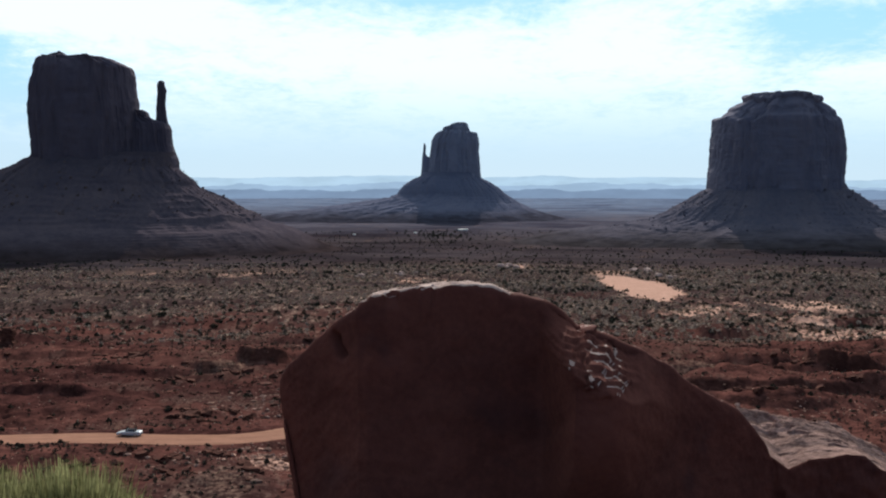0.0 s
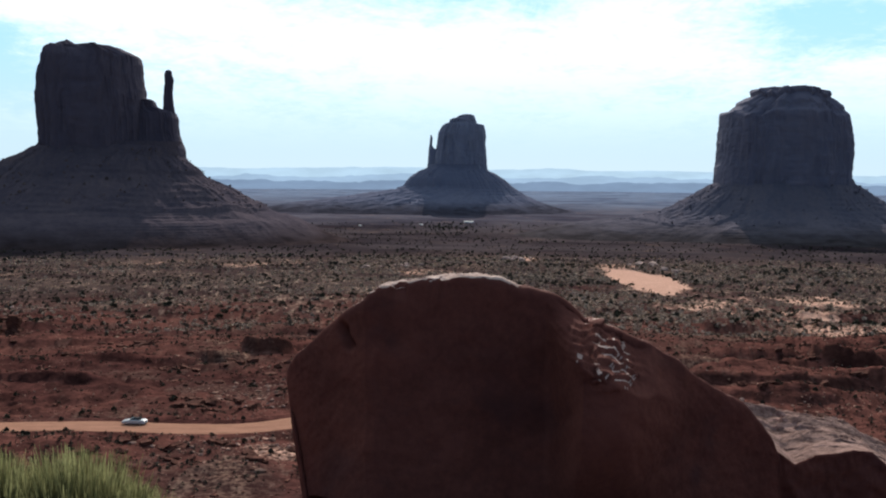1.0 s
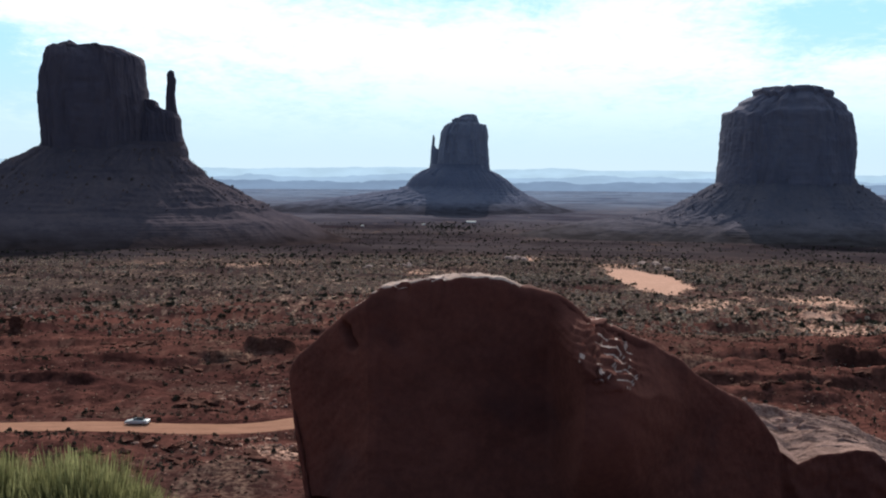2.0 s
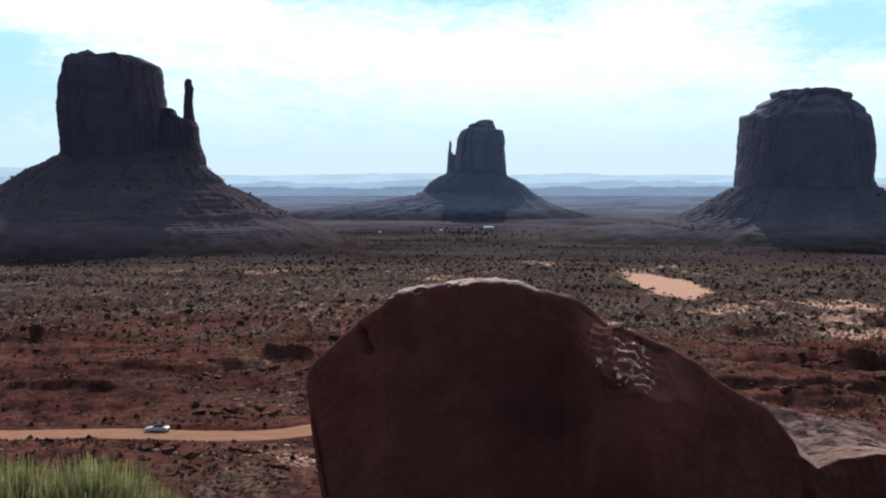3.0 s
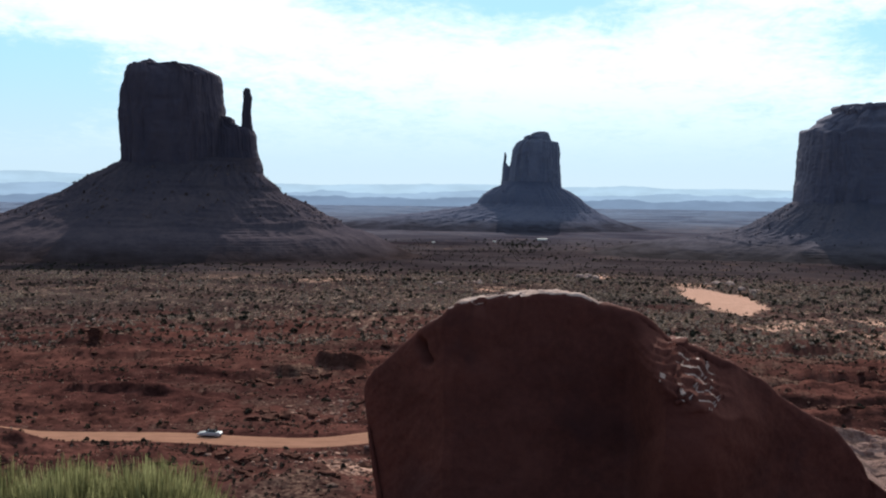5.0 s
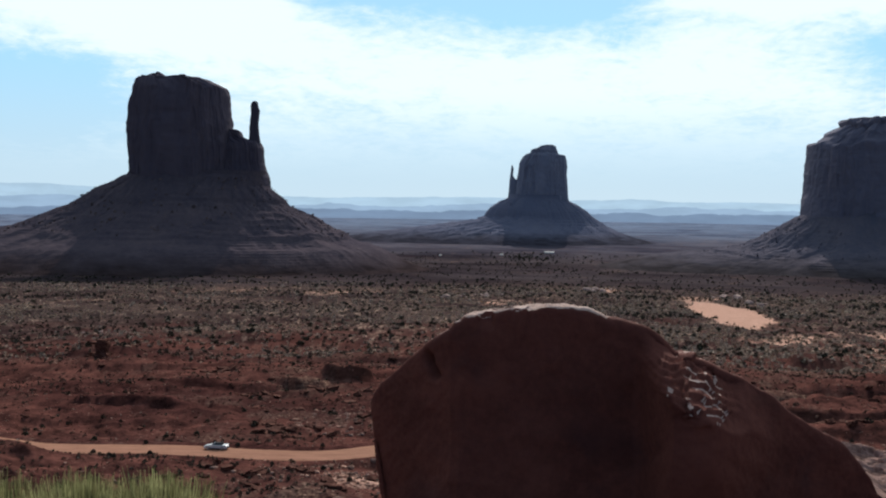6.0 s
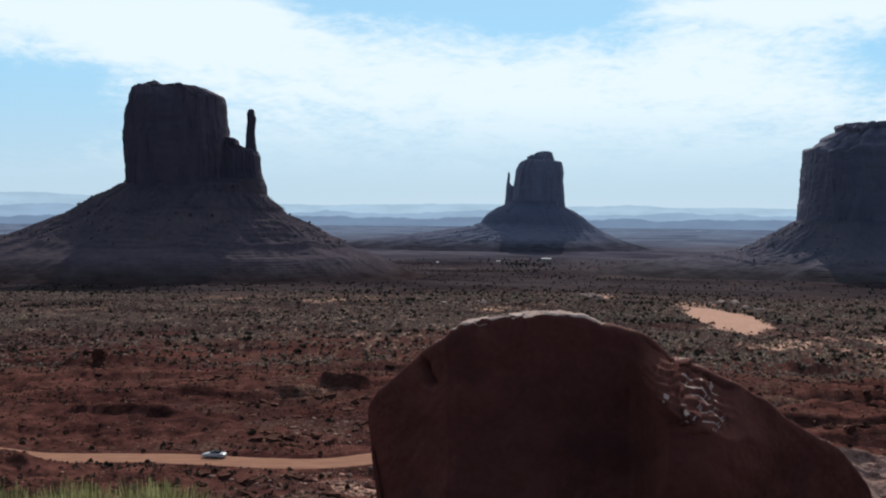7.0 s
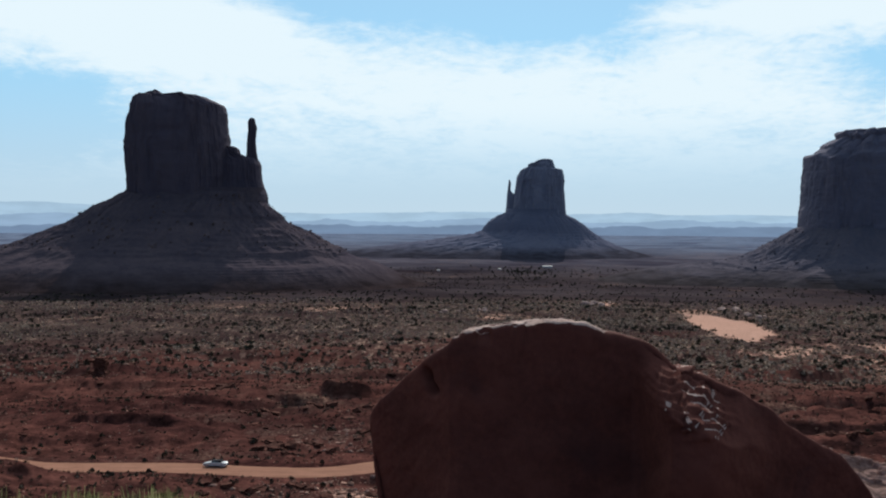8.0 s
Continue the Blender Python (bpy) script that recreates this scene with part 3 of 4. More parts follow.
def build_west_butte():
    at = (-540, 1630, -112)
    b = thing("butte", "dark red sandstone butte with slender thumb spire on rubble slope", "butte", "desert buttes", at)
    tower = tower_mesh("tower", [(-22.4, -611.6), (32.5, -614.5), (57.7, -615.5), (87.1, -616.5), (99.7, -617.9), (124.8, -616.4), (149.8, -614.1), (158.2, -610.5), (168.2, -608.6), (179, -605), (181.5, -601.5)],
                       [(-22.6, -456.8), (32.8, -459.2), (103.2, -461.4), (117.6, -462.8), (136.1, -465.8), (155.5, -466.3), (167.3, -469.5), (173.2, -482.1), (179.9, -495.6), (183.3, -527.7)], 1630, 56, 7.0, 101, hazed_butte_rock)
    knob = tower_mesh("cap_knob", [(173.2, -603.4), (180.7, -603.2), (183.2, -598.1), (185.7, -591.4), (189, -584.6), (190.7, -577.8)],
                      [(174.9, -560.2), (181.6, -562.6), (185.8, -565), (189.2, -570), (192.5, -576.7)], 1630, 22, 3.0, 105, hazed_butte_rock, 140, 24)
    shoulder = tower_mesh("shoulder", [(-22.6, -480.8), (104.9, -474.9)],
                          [(-22.6, -400.4), (15.7, -402.3), (31.1, -403.8), (43, -408.7), (54, -411.9), (76.9, -413.3), (85.4, -417.4), (88.8, -432.7), (93.9, -444.5), (101.5, -446.9), (104.9, -454.5)], 1636, 36, 4.5, 111, hazed_butte_rock, 220, 70)
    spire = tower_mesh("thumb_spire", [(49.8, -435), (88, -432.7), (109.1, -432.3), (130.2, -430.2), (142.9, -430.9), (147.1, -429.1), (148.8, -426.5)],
                       [(49.8, -412.9), (79.5, -414.9), (96.4, -418.1), (113.3, -419.5), (134.4, -417.4), (141.2, -419.9), (147.1, -420.6), (148.8, -423.1)], 1634, 9, 2.2, 121, hazed_butte_rock, 90, 70)
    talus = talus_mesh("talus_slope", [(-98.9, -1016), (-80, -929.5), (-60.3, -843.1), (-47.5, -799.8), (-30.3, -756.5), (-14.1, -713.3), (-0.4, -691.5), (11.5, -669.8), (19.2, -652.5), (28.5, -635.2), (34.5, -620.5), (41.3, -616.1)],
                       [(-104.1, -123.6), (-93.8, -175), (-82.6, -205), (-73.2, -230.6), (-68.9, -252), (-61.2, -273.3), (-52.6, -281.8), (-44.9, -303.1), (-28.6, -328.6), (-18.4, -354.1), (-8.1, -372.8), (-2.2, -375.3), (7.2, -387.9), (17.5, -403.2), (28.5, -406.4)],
                       1630, 52, 0.72, 131, hazed_talus_rock)
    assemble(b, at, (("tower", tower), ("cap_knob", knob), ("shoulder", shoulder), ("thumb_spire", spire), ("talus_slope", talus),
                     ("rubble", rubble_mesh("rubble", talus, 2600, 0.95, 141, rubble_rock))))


def build_east_butte():
    at = (20, 3200, -117)
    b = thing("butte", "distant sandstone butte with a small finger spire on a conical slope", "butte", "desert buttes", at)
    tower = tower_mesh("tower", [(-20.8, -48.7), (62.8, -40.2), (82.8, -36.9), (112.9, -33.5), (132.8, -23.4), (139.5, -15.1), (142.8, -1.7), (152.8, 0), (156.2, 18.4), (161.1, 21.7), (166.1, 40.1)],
                       [(-20.8, 117.5), (9.3, 112.4), (46.1, 109), (87.8, 105.5), (104.5, 107.2), (121.2, 103.8), (137.8, 100.4), (139.5, 80.3), (149.5, 77), (164.5, 71.9), (167.8, 63.5)], 3200, 62, 7.0, 201, hazed_far_rock)
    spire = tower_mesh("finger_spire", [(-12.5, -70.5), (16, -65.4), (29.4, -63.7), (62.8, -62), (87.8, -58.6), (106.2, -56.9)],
                       [(-12.5, -15.1), (46.1, -23.5), (62.8, -30.2), (66.1, -45.2), (76.2, -51.9), (96.2, -50.2), (106.2, -53.6)], 3200, 20, 2.0, 211, hazed_far_rock, 120, 50)
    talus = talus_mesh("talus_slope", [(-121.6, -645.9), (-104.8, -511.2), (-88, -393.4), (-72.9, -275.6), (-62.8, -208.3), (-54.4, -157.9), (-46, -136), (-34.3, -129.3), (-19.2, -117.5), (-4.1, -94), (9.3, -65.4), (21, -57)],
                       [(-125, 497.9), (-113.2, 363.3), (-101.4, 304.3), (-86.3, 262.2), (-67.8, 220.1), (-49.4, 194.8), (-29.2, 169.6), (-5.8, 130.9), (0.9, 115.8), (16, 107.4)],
                       3200, 62, 0.6, 221, hazed_far_talus, 460, 130, 7.0, 9.0)
    assemble(b, at, (("tower", tower), ("finger_spire", spire), ("talus_slope", talus), ("rubble", rubble_mesh("rubble", talus, 500, 1.1, 241, hazed_far_talus))))


def build_right_butte():
    at = (604, 1950, -114)
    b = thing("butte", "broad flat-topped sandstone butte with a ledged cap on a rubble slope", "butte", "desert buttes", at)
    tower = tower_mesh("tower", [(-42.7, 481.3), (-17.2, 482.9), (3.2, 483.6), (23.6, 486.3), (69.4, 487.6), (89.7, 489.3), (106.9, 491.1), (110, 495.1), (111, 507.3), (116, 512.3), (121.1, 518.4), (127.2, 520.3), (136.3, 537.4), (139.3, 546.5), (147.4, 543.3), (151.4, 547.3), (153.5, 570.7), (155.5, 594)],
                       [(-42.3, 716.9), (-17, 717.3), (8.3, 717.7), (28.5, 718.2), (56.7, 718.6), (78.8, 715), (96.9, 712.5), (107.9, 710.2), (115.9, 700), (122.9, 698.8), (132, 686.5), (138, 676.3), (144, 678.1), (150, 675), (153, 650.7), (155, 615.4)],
                       1950, 84, 8.0, 301, hazed_mid_rock, 380, 150)
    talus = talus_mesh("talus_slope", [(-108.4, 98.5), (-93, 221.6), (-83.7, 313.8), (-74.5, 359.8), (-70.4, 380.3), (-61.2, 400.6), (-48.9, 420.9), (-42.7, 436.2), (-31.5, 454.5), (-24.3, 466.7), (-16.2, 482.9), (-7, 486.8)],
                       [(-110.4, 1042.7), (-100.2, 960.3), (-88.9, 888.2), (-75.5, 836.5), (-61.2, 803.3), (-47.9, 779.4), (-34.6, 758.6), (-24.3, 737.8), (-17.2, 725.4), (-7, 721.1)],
                       1950, 80, 0.6, 321, hazed_mid_talus)
    assemble(b, at, (("tower", tower), ("talus_slope", talus), ("rubble", rubble_mesh("rubble", talus, 2200, 0.9, 341, hazed_mid_talus))))


# ---------------------------------------------------------------- rocks at the overlook
def loft_rock(name, outline, front, back, lean, zb, sharp, mat, cols, rows, carve, ref=5.0, under=0.0, bevel=None):
    """A boulder: outline is its upper edge (x, z) at the distance ref, front its near face's distance over x, lean the fall of its top towards the back."""
    o = np.array(outline, float)
    seg = np.concatenate([[0], np.cumsum(np.hypot(*np.diff(o, axis=0).T))])
    u = np.linspace(0, seg[-1], cols)
    x, T = np.interp(u, seg, o[:, 0]), np.interp(u, seg, o[:, 1])
    for _ in range(4):
        x[1:-1], T[1:-1] = (x[:-2] + 2 * x[1:-1] + x[2:]) / 4, (T[:-2] + 2 * T[1:-1] + T[2:]) / 4
    T = T + 0.007 * fbm(u * 9, u * 0, 4, 431, 0.65)
    yf = np.interp(x, *np.array(front, float).T)
    k = yf / ref
    x, T = x * k, 1.6 + (T - 1.6) * k
    a = np.linspace(np.pi, 0, 4000)
    yn = np.sign(np.cos(a)) * np.abs(np.cos(a)) ** (2 / sharp)
    zn = np.abs(np.sin(a)) ** (2 / sharp)
    L = np.concatenate([[0], np.cumsum(np.hypot(np.diff(yn), np.diff(zn)))])
    q = L[-1] * np.linspace(0, 1, rows) ** 1.25
    yn, zn = np.interp(q, L, yn), np.interp(q, L, zn)
    half = (back - yf) / 2
    X = np.repeat(x[None], rows, 0)
    Y = yf[None] + half[None] * (yn[:, None] + 1)
    Z = zb + (T - zb)[None] * zn[:, None]
    lean = np.interp(x, *np.array(lean, float).T)[None] if isinstance(lean, list) else lean
    Z = Z - lean * (Y - yf[None]) * np.clip((Z - zb) / (T.max() - zb), 0, 1)
    if bevel:
        Y = Y - bevel(X, Z, T[None]) * (1 - smooth(Y - yf[None], 0.0, 0.25))
    X = X + under * np.clip(0.60 - Z, 0, 1) * smooth(-X, 0.3, 0.8)
    V = np.stack([X, Y, Z], -1)
    du, dv = np.gradient(V, axis=1), np.gradient(V, axis=0)
    N = np.cross(du, dv)
    N /= np.linalg.norm(N, axis=-1, keepdims=True) + 1e-9
    V = V + N * carve(V, N)[..., None]
    return mesh_from(name, V.reshape(-1, 3), grid_faces(rows, cols), mat)


def build_boulder():
    outline = [(-0.752, -0.15), (-0.772, 0.35), (-0.780, 0.563), (-0.776, 0.644), (-0.726, 0.738), (-0.633, 0.827), (-0.514, 0.919), (-0.422, 0.981),
               (-0.382, 1.030), (-0.264, 1.072), (-0.132, 1.108), (-0.027, 1.122), (0.131, 1.120), (0.237, 1.104), (0.316, 1.06), (0.475, 1.03),
               (0.555, 0.988), (0.648, 0.904), (0.795, 0.852), (0.954, 0.79), (1.115, 0.703), (1.25, 0.598), (1.385, 0.518), (1.453, 0.452),
               (1.528, 0.358), (1.568, 0.264), (1.575, -0.15)]
    front = [(-0.78, 5.50), (-0.40, 5.02), (-0.30, 4.99), (0.5, 5.0), (1.1, 5.08), (1.58, 5.35)]

    def shoulder(x):
        return smooth(x, 0.44, 0.58) * (1 - smooth(x, 0.72, 1.2))

    def bevel(x, z, top):
        """Below the sloping shoulder the face leans out towards its foot."""
        return np.clip((top - 0.06 + 0.04 * fbm(x * 7, z * 3, 3, 409) + 0.02 - z) * 2.1, 0, 0.38) * shoulder(x) * smooth(z, -0.3, 0.5)

    def carve(V, N):
        x, y, z = V[..., 0], V[..., 1], V[..., 2]
        d = 0.030 * fbm(x * 2.2, z * 2.2 + y, 4, 401) + 0.007 * fbm(x * 14, z * 14 + y * 9, 4, 405) + 0.010 * fbm(x * 6, z * 1.4 + y, 3, 407)
        # the sloping shoulder is bevelled by a spalled patch with little ledges
        flake = np.exp(-((x - 0.70 - 0.5 * (0.76 - z)) / 0.15) ** 4) * smooth(z, 0.62, 0.68) * (1 - smooth(z, 0.86, 0.92)) * (y < 5.2)
        s = z * 24 + x * 10 + 2.6 * fbm(x * 5, z * 8, 4, 411)
        d = d + flake * (0.024 * (1 - (s - np.floor(s))) + 0.012 * fbm(x * 22, z * 40, 4, 413, 0.6))
        # chipped notch, and chips along the upper rim
        d = d - 0.10 * np.exp(-(((x + 0.512 + 0.35 * (z - 0.83) + 0.02 * fbm(z * 22, z * 0, 2, 416)) / 0.019) ** 2 + ((z - 0.80) / 0.055) ** 4))
        d = d - 0.028 * smooth(fbm(x * 12, y * 12, 3, 415), 0.05, 0.35) * np.exp(-((x + 0.20) / 0.2) ** 2) * smooth(z, 0.98, 1.05)
        d = d + 0.012 * fbm(x * 18, y * 18, 3, 419) * smooth(z, 0.95, 1.05) * smooth(y, 5.0, 5.1)
        d = d + 0.012 * np.exp(-((x + 0.34 + 0.05 * fbm(z * 5, z * 0, 2, 417)) / 0.03) ** 2) * (y < 5.3)
        return d

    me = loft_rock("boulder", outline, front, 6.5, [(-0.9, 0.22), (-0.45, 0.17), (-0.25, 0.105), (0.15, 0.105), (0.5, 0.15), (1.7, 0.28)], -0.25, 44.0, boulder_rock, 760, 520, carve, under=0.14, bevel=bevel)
    me.materials.append(sunlit_rim_pale_rock)
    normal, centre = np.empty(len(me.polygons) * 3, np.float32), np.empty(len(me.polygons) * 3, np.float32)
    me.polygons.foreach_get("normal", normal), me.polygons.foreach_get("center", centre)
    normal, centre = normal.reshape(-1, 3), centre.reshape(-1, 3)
    # upward faces along the rim get the paler rock, as painted sunlight
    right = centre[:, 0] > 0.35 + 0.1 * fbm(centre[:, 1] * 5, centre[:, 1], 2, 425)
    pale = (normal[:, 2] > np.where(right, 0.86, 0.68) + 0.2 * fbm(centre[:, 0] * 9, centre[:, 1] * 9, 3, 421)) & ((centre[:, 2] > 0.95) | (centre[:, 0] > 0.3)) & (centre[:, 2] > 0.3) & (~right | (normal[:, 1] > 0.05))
    # ledge tops in the patch are coloured pale, for flakes catching the sun
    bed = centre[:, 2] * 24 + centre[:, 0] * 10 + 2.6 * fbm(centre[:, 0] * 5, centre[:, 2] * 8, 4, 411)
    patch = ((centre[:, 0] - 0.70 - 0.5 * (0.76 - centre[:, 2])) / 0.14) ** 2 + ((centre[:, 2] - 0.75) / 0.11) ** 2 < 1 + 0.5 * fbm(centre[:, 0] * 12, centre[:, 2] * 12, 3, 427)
    lit_flakes = patch & (centre[:, 1] < 5.05) & (normal[:, 2] > 0.45) & (bed - np.floor(bed) < 0.30) & (fbm(centre[:, 0] * 13, centre[:, 2] * 18, 3, 429) > -0.05)
    me.polygons.foreach_set("material_index", (pale | lit_flakes).astype(np.int32))
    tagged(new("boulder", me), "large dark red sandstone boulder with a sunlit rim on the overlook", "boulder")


def build_slab():
    """A low slab of thin, weathered layers that tilts towards the overlook, with a broken front whose shade is painted
    by a darker rock.
    """
    x = np.linspace(1.45, 2.66, 330)[None]
    zf = np.interp(x, [1.45, 1.6, 1.75, 1.84, 1.95, 2.14, 2.24, 2.32, 2.45, 2.66], [0.17, 0.16, 0.12, 0.06, 0.115, 0.145, 0.13, 0.06, 0.0, -0.12])
    zb = np.interp(x, [1.45, 1.71, 2.06, 2.36, 2.44, 2.56, 2.66], [0.29, 0.24, 0.18, 0.12, 0.06, 0.02, -0.1])
    yf = 5.62 + 0.05 * fbm(x * 4, x * 0, 3, 461)
    k = np.concatenate([np.linspace(-1, 0, 60), np.linspace(0, 1, 200)[1:], np.linspace(1, 1.5, 20)[1:]])[:, None]
    up, top, down = np.clip(k + 1, 0, 1), np.clip(k, 0, 1), np.clip(k - 1, 0, 1) * 2
    Y = yf + 0.10 * (1 - up) ** 2 + 0.70 * top + 0.08 * down
    Z = zf * up + (-0.95) * (1 - up) + (zb - zf) * top - 1.3 * down
    X = x + 0 * Y
    # edges of the thin layers run aslant across the top; the front is broken into blocks
    s = Y * 19 + X * 3.0 + 1.5 * fbm(X * 3.5, Y * 7, 4, 453)
    f = s - np.floor(s)
    lay = 0.030 * (f - smooth(f, 0.75, 1.0)) * smooth(fbm(X * 4, Y * 9, 3, 457), -0.4, 0.15)
    Z = Z + top * (1 - down) * (lay + 0.013 * fbm(X * 20, Y * 50, 4, 455, 0.65) - 0.03 * smooth(fbm(X * 5 + Y * 4, Y * 11, 4, 465, 0.6), 0.12, 0.2)) + 0.02 * fbm(X * 3, Y * 3, 3, 451) * up
    block = np.abs(fbm(X * 5, Z * 6, 4, 459, 0.6))
    Y = Y - (1 - top) * up * 0.07 * block + (1 - top) * 0.02 * fbm(X * 16, Z * 16, 3, 463)
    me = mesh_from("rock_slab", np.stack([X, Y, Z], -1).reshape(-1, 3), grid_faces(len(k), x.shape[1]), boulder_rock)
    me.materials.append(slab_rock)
    # brighter rock on the top only; the front's shade is in its material
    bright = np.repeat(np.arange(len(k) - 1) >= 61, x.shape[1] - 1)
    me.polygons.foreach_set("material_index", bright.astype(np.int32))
    tagged(new("rock_slab", me), "rough sunlit sandstone slab beside the large boulder", "rock")


# ---------------------------------------------------------------- plants and loose stones
def leaf_cloud(centres, sizes, leaves, leaf, squash=0.75, seed=0):
    """Many small leaf clumps about each centre: ragged shrubs with gaps. Returns points and quads."""
    g = np.random.default_rng(seed)
    n = len(centres) * leaves
    c, s = np.repeat(centres, leaves, 0), np.repeat(sizes, leaves)
    d = g.normal(size=(n, 3))
    d /= np.linalg.norm(d, axis=1, keepdims=True)
    d[:, 2] = np.abs(d[:, 2]) * 1.15 - 0.15
    lobe = np.repeat(g.uniform(0.6, 1.25, len(centres) * 5).reshape(len(centres), 5), leaves, 0)
    k = ((np.arctan2(d[:, 1], d[:, 0]) / (2 * np.pi) + 0.5) * 4.99).astype(int)
    rad = g.uniform(0.25, 1.0, n) ** 0.5 * lobe[np.arange(n), k]
    p = c + d * (s * rad)[:, None] * 0.5 * np.array([1, 1, 2 * squash])
    u = g.normal(size=(n, 3))
    u /= np.linalg.norm(u, axis=1, keepdims=True)
    w = np.cross(u, g.normal(size=(n, 3)))
    w /= np.linalg.norm(w, axis=1, keepdims=True)
    h = (s * leaf * g.uniform(0.6, 1.4, n))[:, None]
    v = np.stack([p - u * h - w * h * 0.6, p + u * h * 0.9 - w * h * 0.5, p + u * h + w * h * 0.7, p - u * h * 0.8 + w * h * 0.5], 1).reshape(-1, 3)
    return v, np.arange(n * 4).reshape(-1, 4)


def scatter(count, r0, r1, power, seed, a0=-30, a1=26, patchy=0.0, scale=60.0):
    g = np.random.default_rng(seed)
    n = count * 4
    u = g.uniform(0, 1, n)
    r = (r0 ** power + u * (r1 ** power - r0 ** power)) ** (1 / power)
    a = np.radians(g.uniform(a0, a1, n))
    x, y = r * np.sin(a), r * np.cos(a)
    keep = (fbm(x / scale, y / scale, 3, seed) + g.normal(0, 0.25, n)) > patchy
    keep &= road_distance(x, y) > 6.5
    q = ((x - PATCH[0] - 0.06 * (y - PATCH[1])) / 24) ** 2 + ((y - PATCH[1]) / 165) ** 2
    keep &= q > g.uniform(0.6, 1.1, n)
    x, y = x[keep][:count], y[keep][:count]
    return np.stack([x, y, land(x, y)[0]], -1)


def build_scrub():
    parts = []
    for count, r0, r1, power, size, leaves, leaf, seed in ((4800, 163, 420, 1.2, (0.3, 0.95), 30, 0.14, 1), (5200, 380, 1000, 0.8, (0.7, 1.9), 20, 0.19, 2),
                                                          (4200, 900, 2400, 0.5, (1.2, 3.0), 10, 0.28, 3)):
        c = scatter(count, r0, r1, power, seed, patchy=-0.1)
        g = np.random.default_rng(seed + 50)
        parts.append(leaf_cloud(c + [0, 0, 0.1], g.uniform(*size, len(c)), leaves, leaf, 0.6, seed))
    v, f, k = [], [], 0
    for a, b in parts:
        v.append(a), f.append(b + k)
        k += len(a)
    tagged(new("sagebrush", mesh_from("sagebrush", np.concatenate(v), np.concatenate(f), sage_leaf, False)), "grey-green sagebrush scattered over the valley floor", "scrub", kind="stuff")
    parts = []
    for count, r0, r1, power, size, leaves, leaf, seed in ((130, 215, 480, 1.3, (0.9, 1.7), 90, 0.10, 11), (430, 420, 1000, 0.9, (1.4, 3.4), 60, 0.12, 12),
                                                          (800, 950, 2500, 0.5, (2.0, 4.2), 26, 0.2, 13), (330, 430, 1000, 0.9, (1.4, 3.6), 60, 0.12, 15)):
        c = scatter(count, r0, r1, power, seed, a0=3 if seed == 15 else -30, patchy=0.05, scale=140.0)
        g = np.random.default_rng(seed + 50)
        parts.append(leaf_cloud(c + [0, 0, 0.4], g.uniform(*size, len(c)), leaves, leaf, 0.55, seed))
    g = np.random.default_rng(77)                       # a grove by the far homestead
    c = np.stack([g.normal(-8, 34, 120), g.normal(2200, 150, 120), np.zeros(120)], -1)
    c[:, 2] = land(c[:, 0], c[:, 1])[0]
    parts.append(leaf_cloud(c + [0, 0, 1.2], g.uniform(2.5, 5.5, 120), 40, 0.14, 0.9, 14))
    v, f, k = [], [], 0
    for a, b in parts:
        v.append(a), f.append(b + k)
        k += len(a)
    tagged(new("juniper_scrub", mesh_from("juniper_scrub", np.concatenate(v), np.concatenate(f), juniper_leaf, False)), "dark green junipers dotted across the plain", "scrub", kind="stuff")


def build_dry_grass():
    """Bleached tussocks between the shrubs."""
    v, f, k = [], [], 0
    for count, r0, r1, power, size, leaves, leaf, seed in ((1500, 170, 420, 1.2, (0.25, 0.6), 14, 0.16, 21), (7500, 390, 760, 1.0, (0.6, 1.8), 12, 0.24, 22),
                                                          (4200, 740, 1250, 0.7, (1.0, 2.6), 9, 0.3, 23), (4500, 400, 1050, 0.8, (0.7, 2.0), 10, 0.26, 24)):
        c = scatter(count, r0, r1, power, seed, a0=2 if seed == 24 else -30, patchy=-0.1 if seed == 24 else 0.12, scale=75.0)
        g = np.random.default_rng(seed + 50)
        a, b = leaf_cloud(c + [0, 0, 0.08], g.uniform(*size, len(c)), leaves, leaf, 0.4, seed)
        v.append(a), f.append(b + k)
        k += len(a)
    tagged(new("dry_grass", mesh_from("dry_grass", np.concatenate(v), np.concatenate(f), straw_leaf, False)), "bleached dry grass tussocks over the valley floor", "grass", kind="stuff")


def stones(c, sizes, seed):
    """Rough flat stones lying at the points c."""
    bm = bmesh.new()
    bmesh.ops.create_icosphere(bm, subdivisions=1, radius=1.0)
    bv = np.array([v.co[:] for v in bm.verts])
    bf = np.array([[v.index for v in f.verts] for f in bm.faces])
    bm.free()
    g = np.random.default_rng(seed)
    n = len(c)
    j = g.uniform(0.65, 1.3, (n, len(bv), 1))
    sc = np.stack([g.uniform(0.8, 1.6, n), g.uniform(0.7, 1.2, n), g.uniform(0.45, 0.85, n)], -1)
    a = g.uniform(0, 6.28, n)
    p = bv[None] * j * sc[:, None] * sizes[:, None, None]
    x = p[..., 0] * np.cos(a)[:, None] - p[..., 1] * np.sin(a)[:, None]
    y = p[..., 0] * np.sin(a)[:, None] + p[..., 1] * np.cos(a)[:, None]
    v = np.stack([x, y, p[..., 2]], -1) + c[:, None]
    return v.reshape(-1, 3), (bf[None] + (np.arange(n) * len(bv))[:, None, None]).reshape(-1, 3)


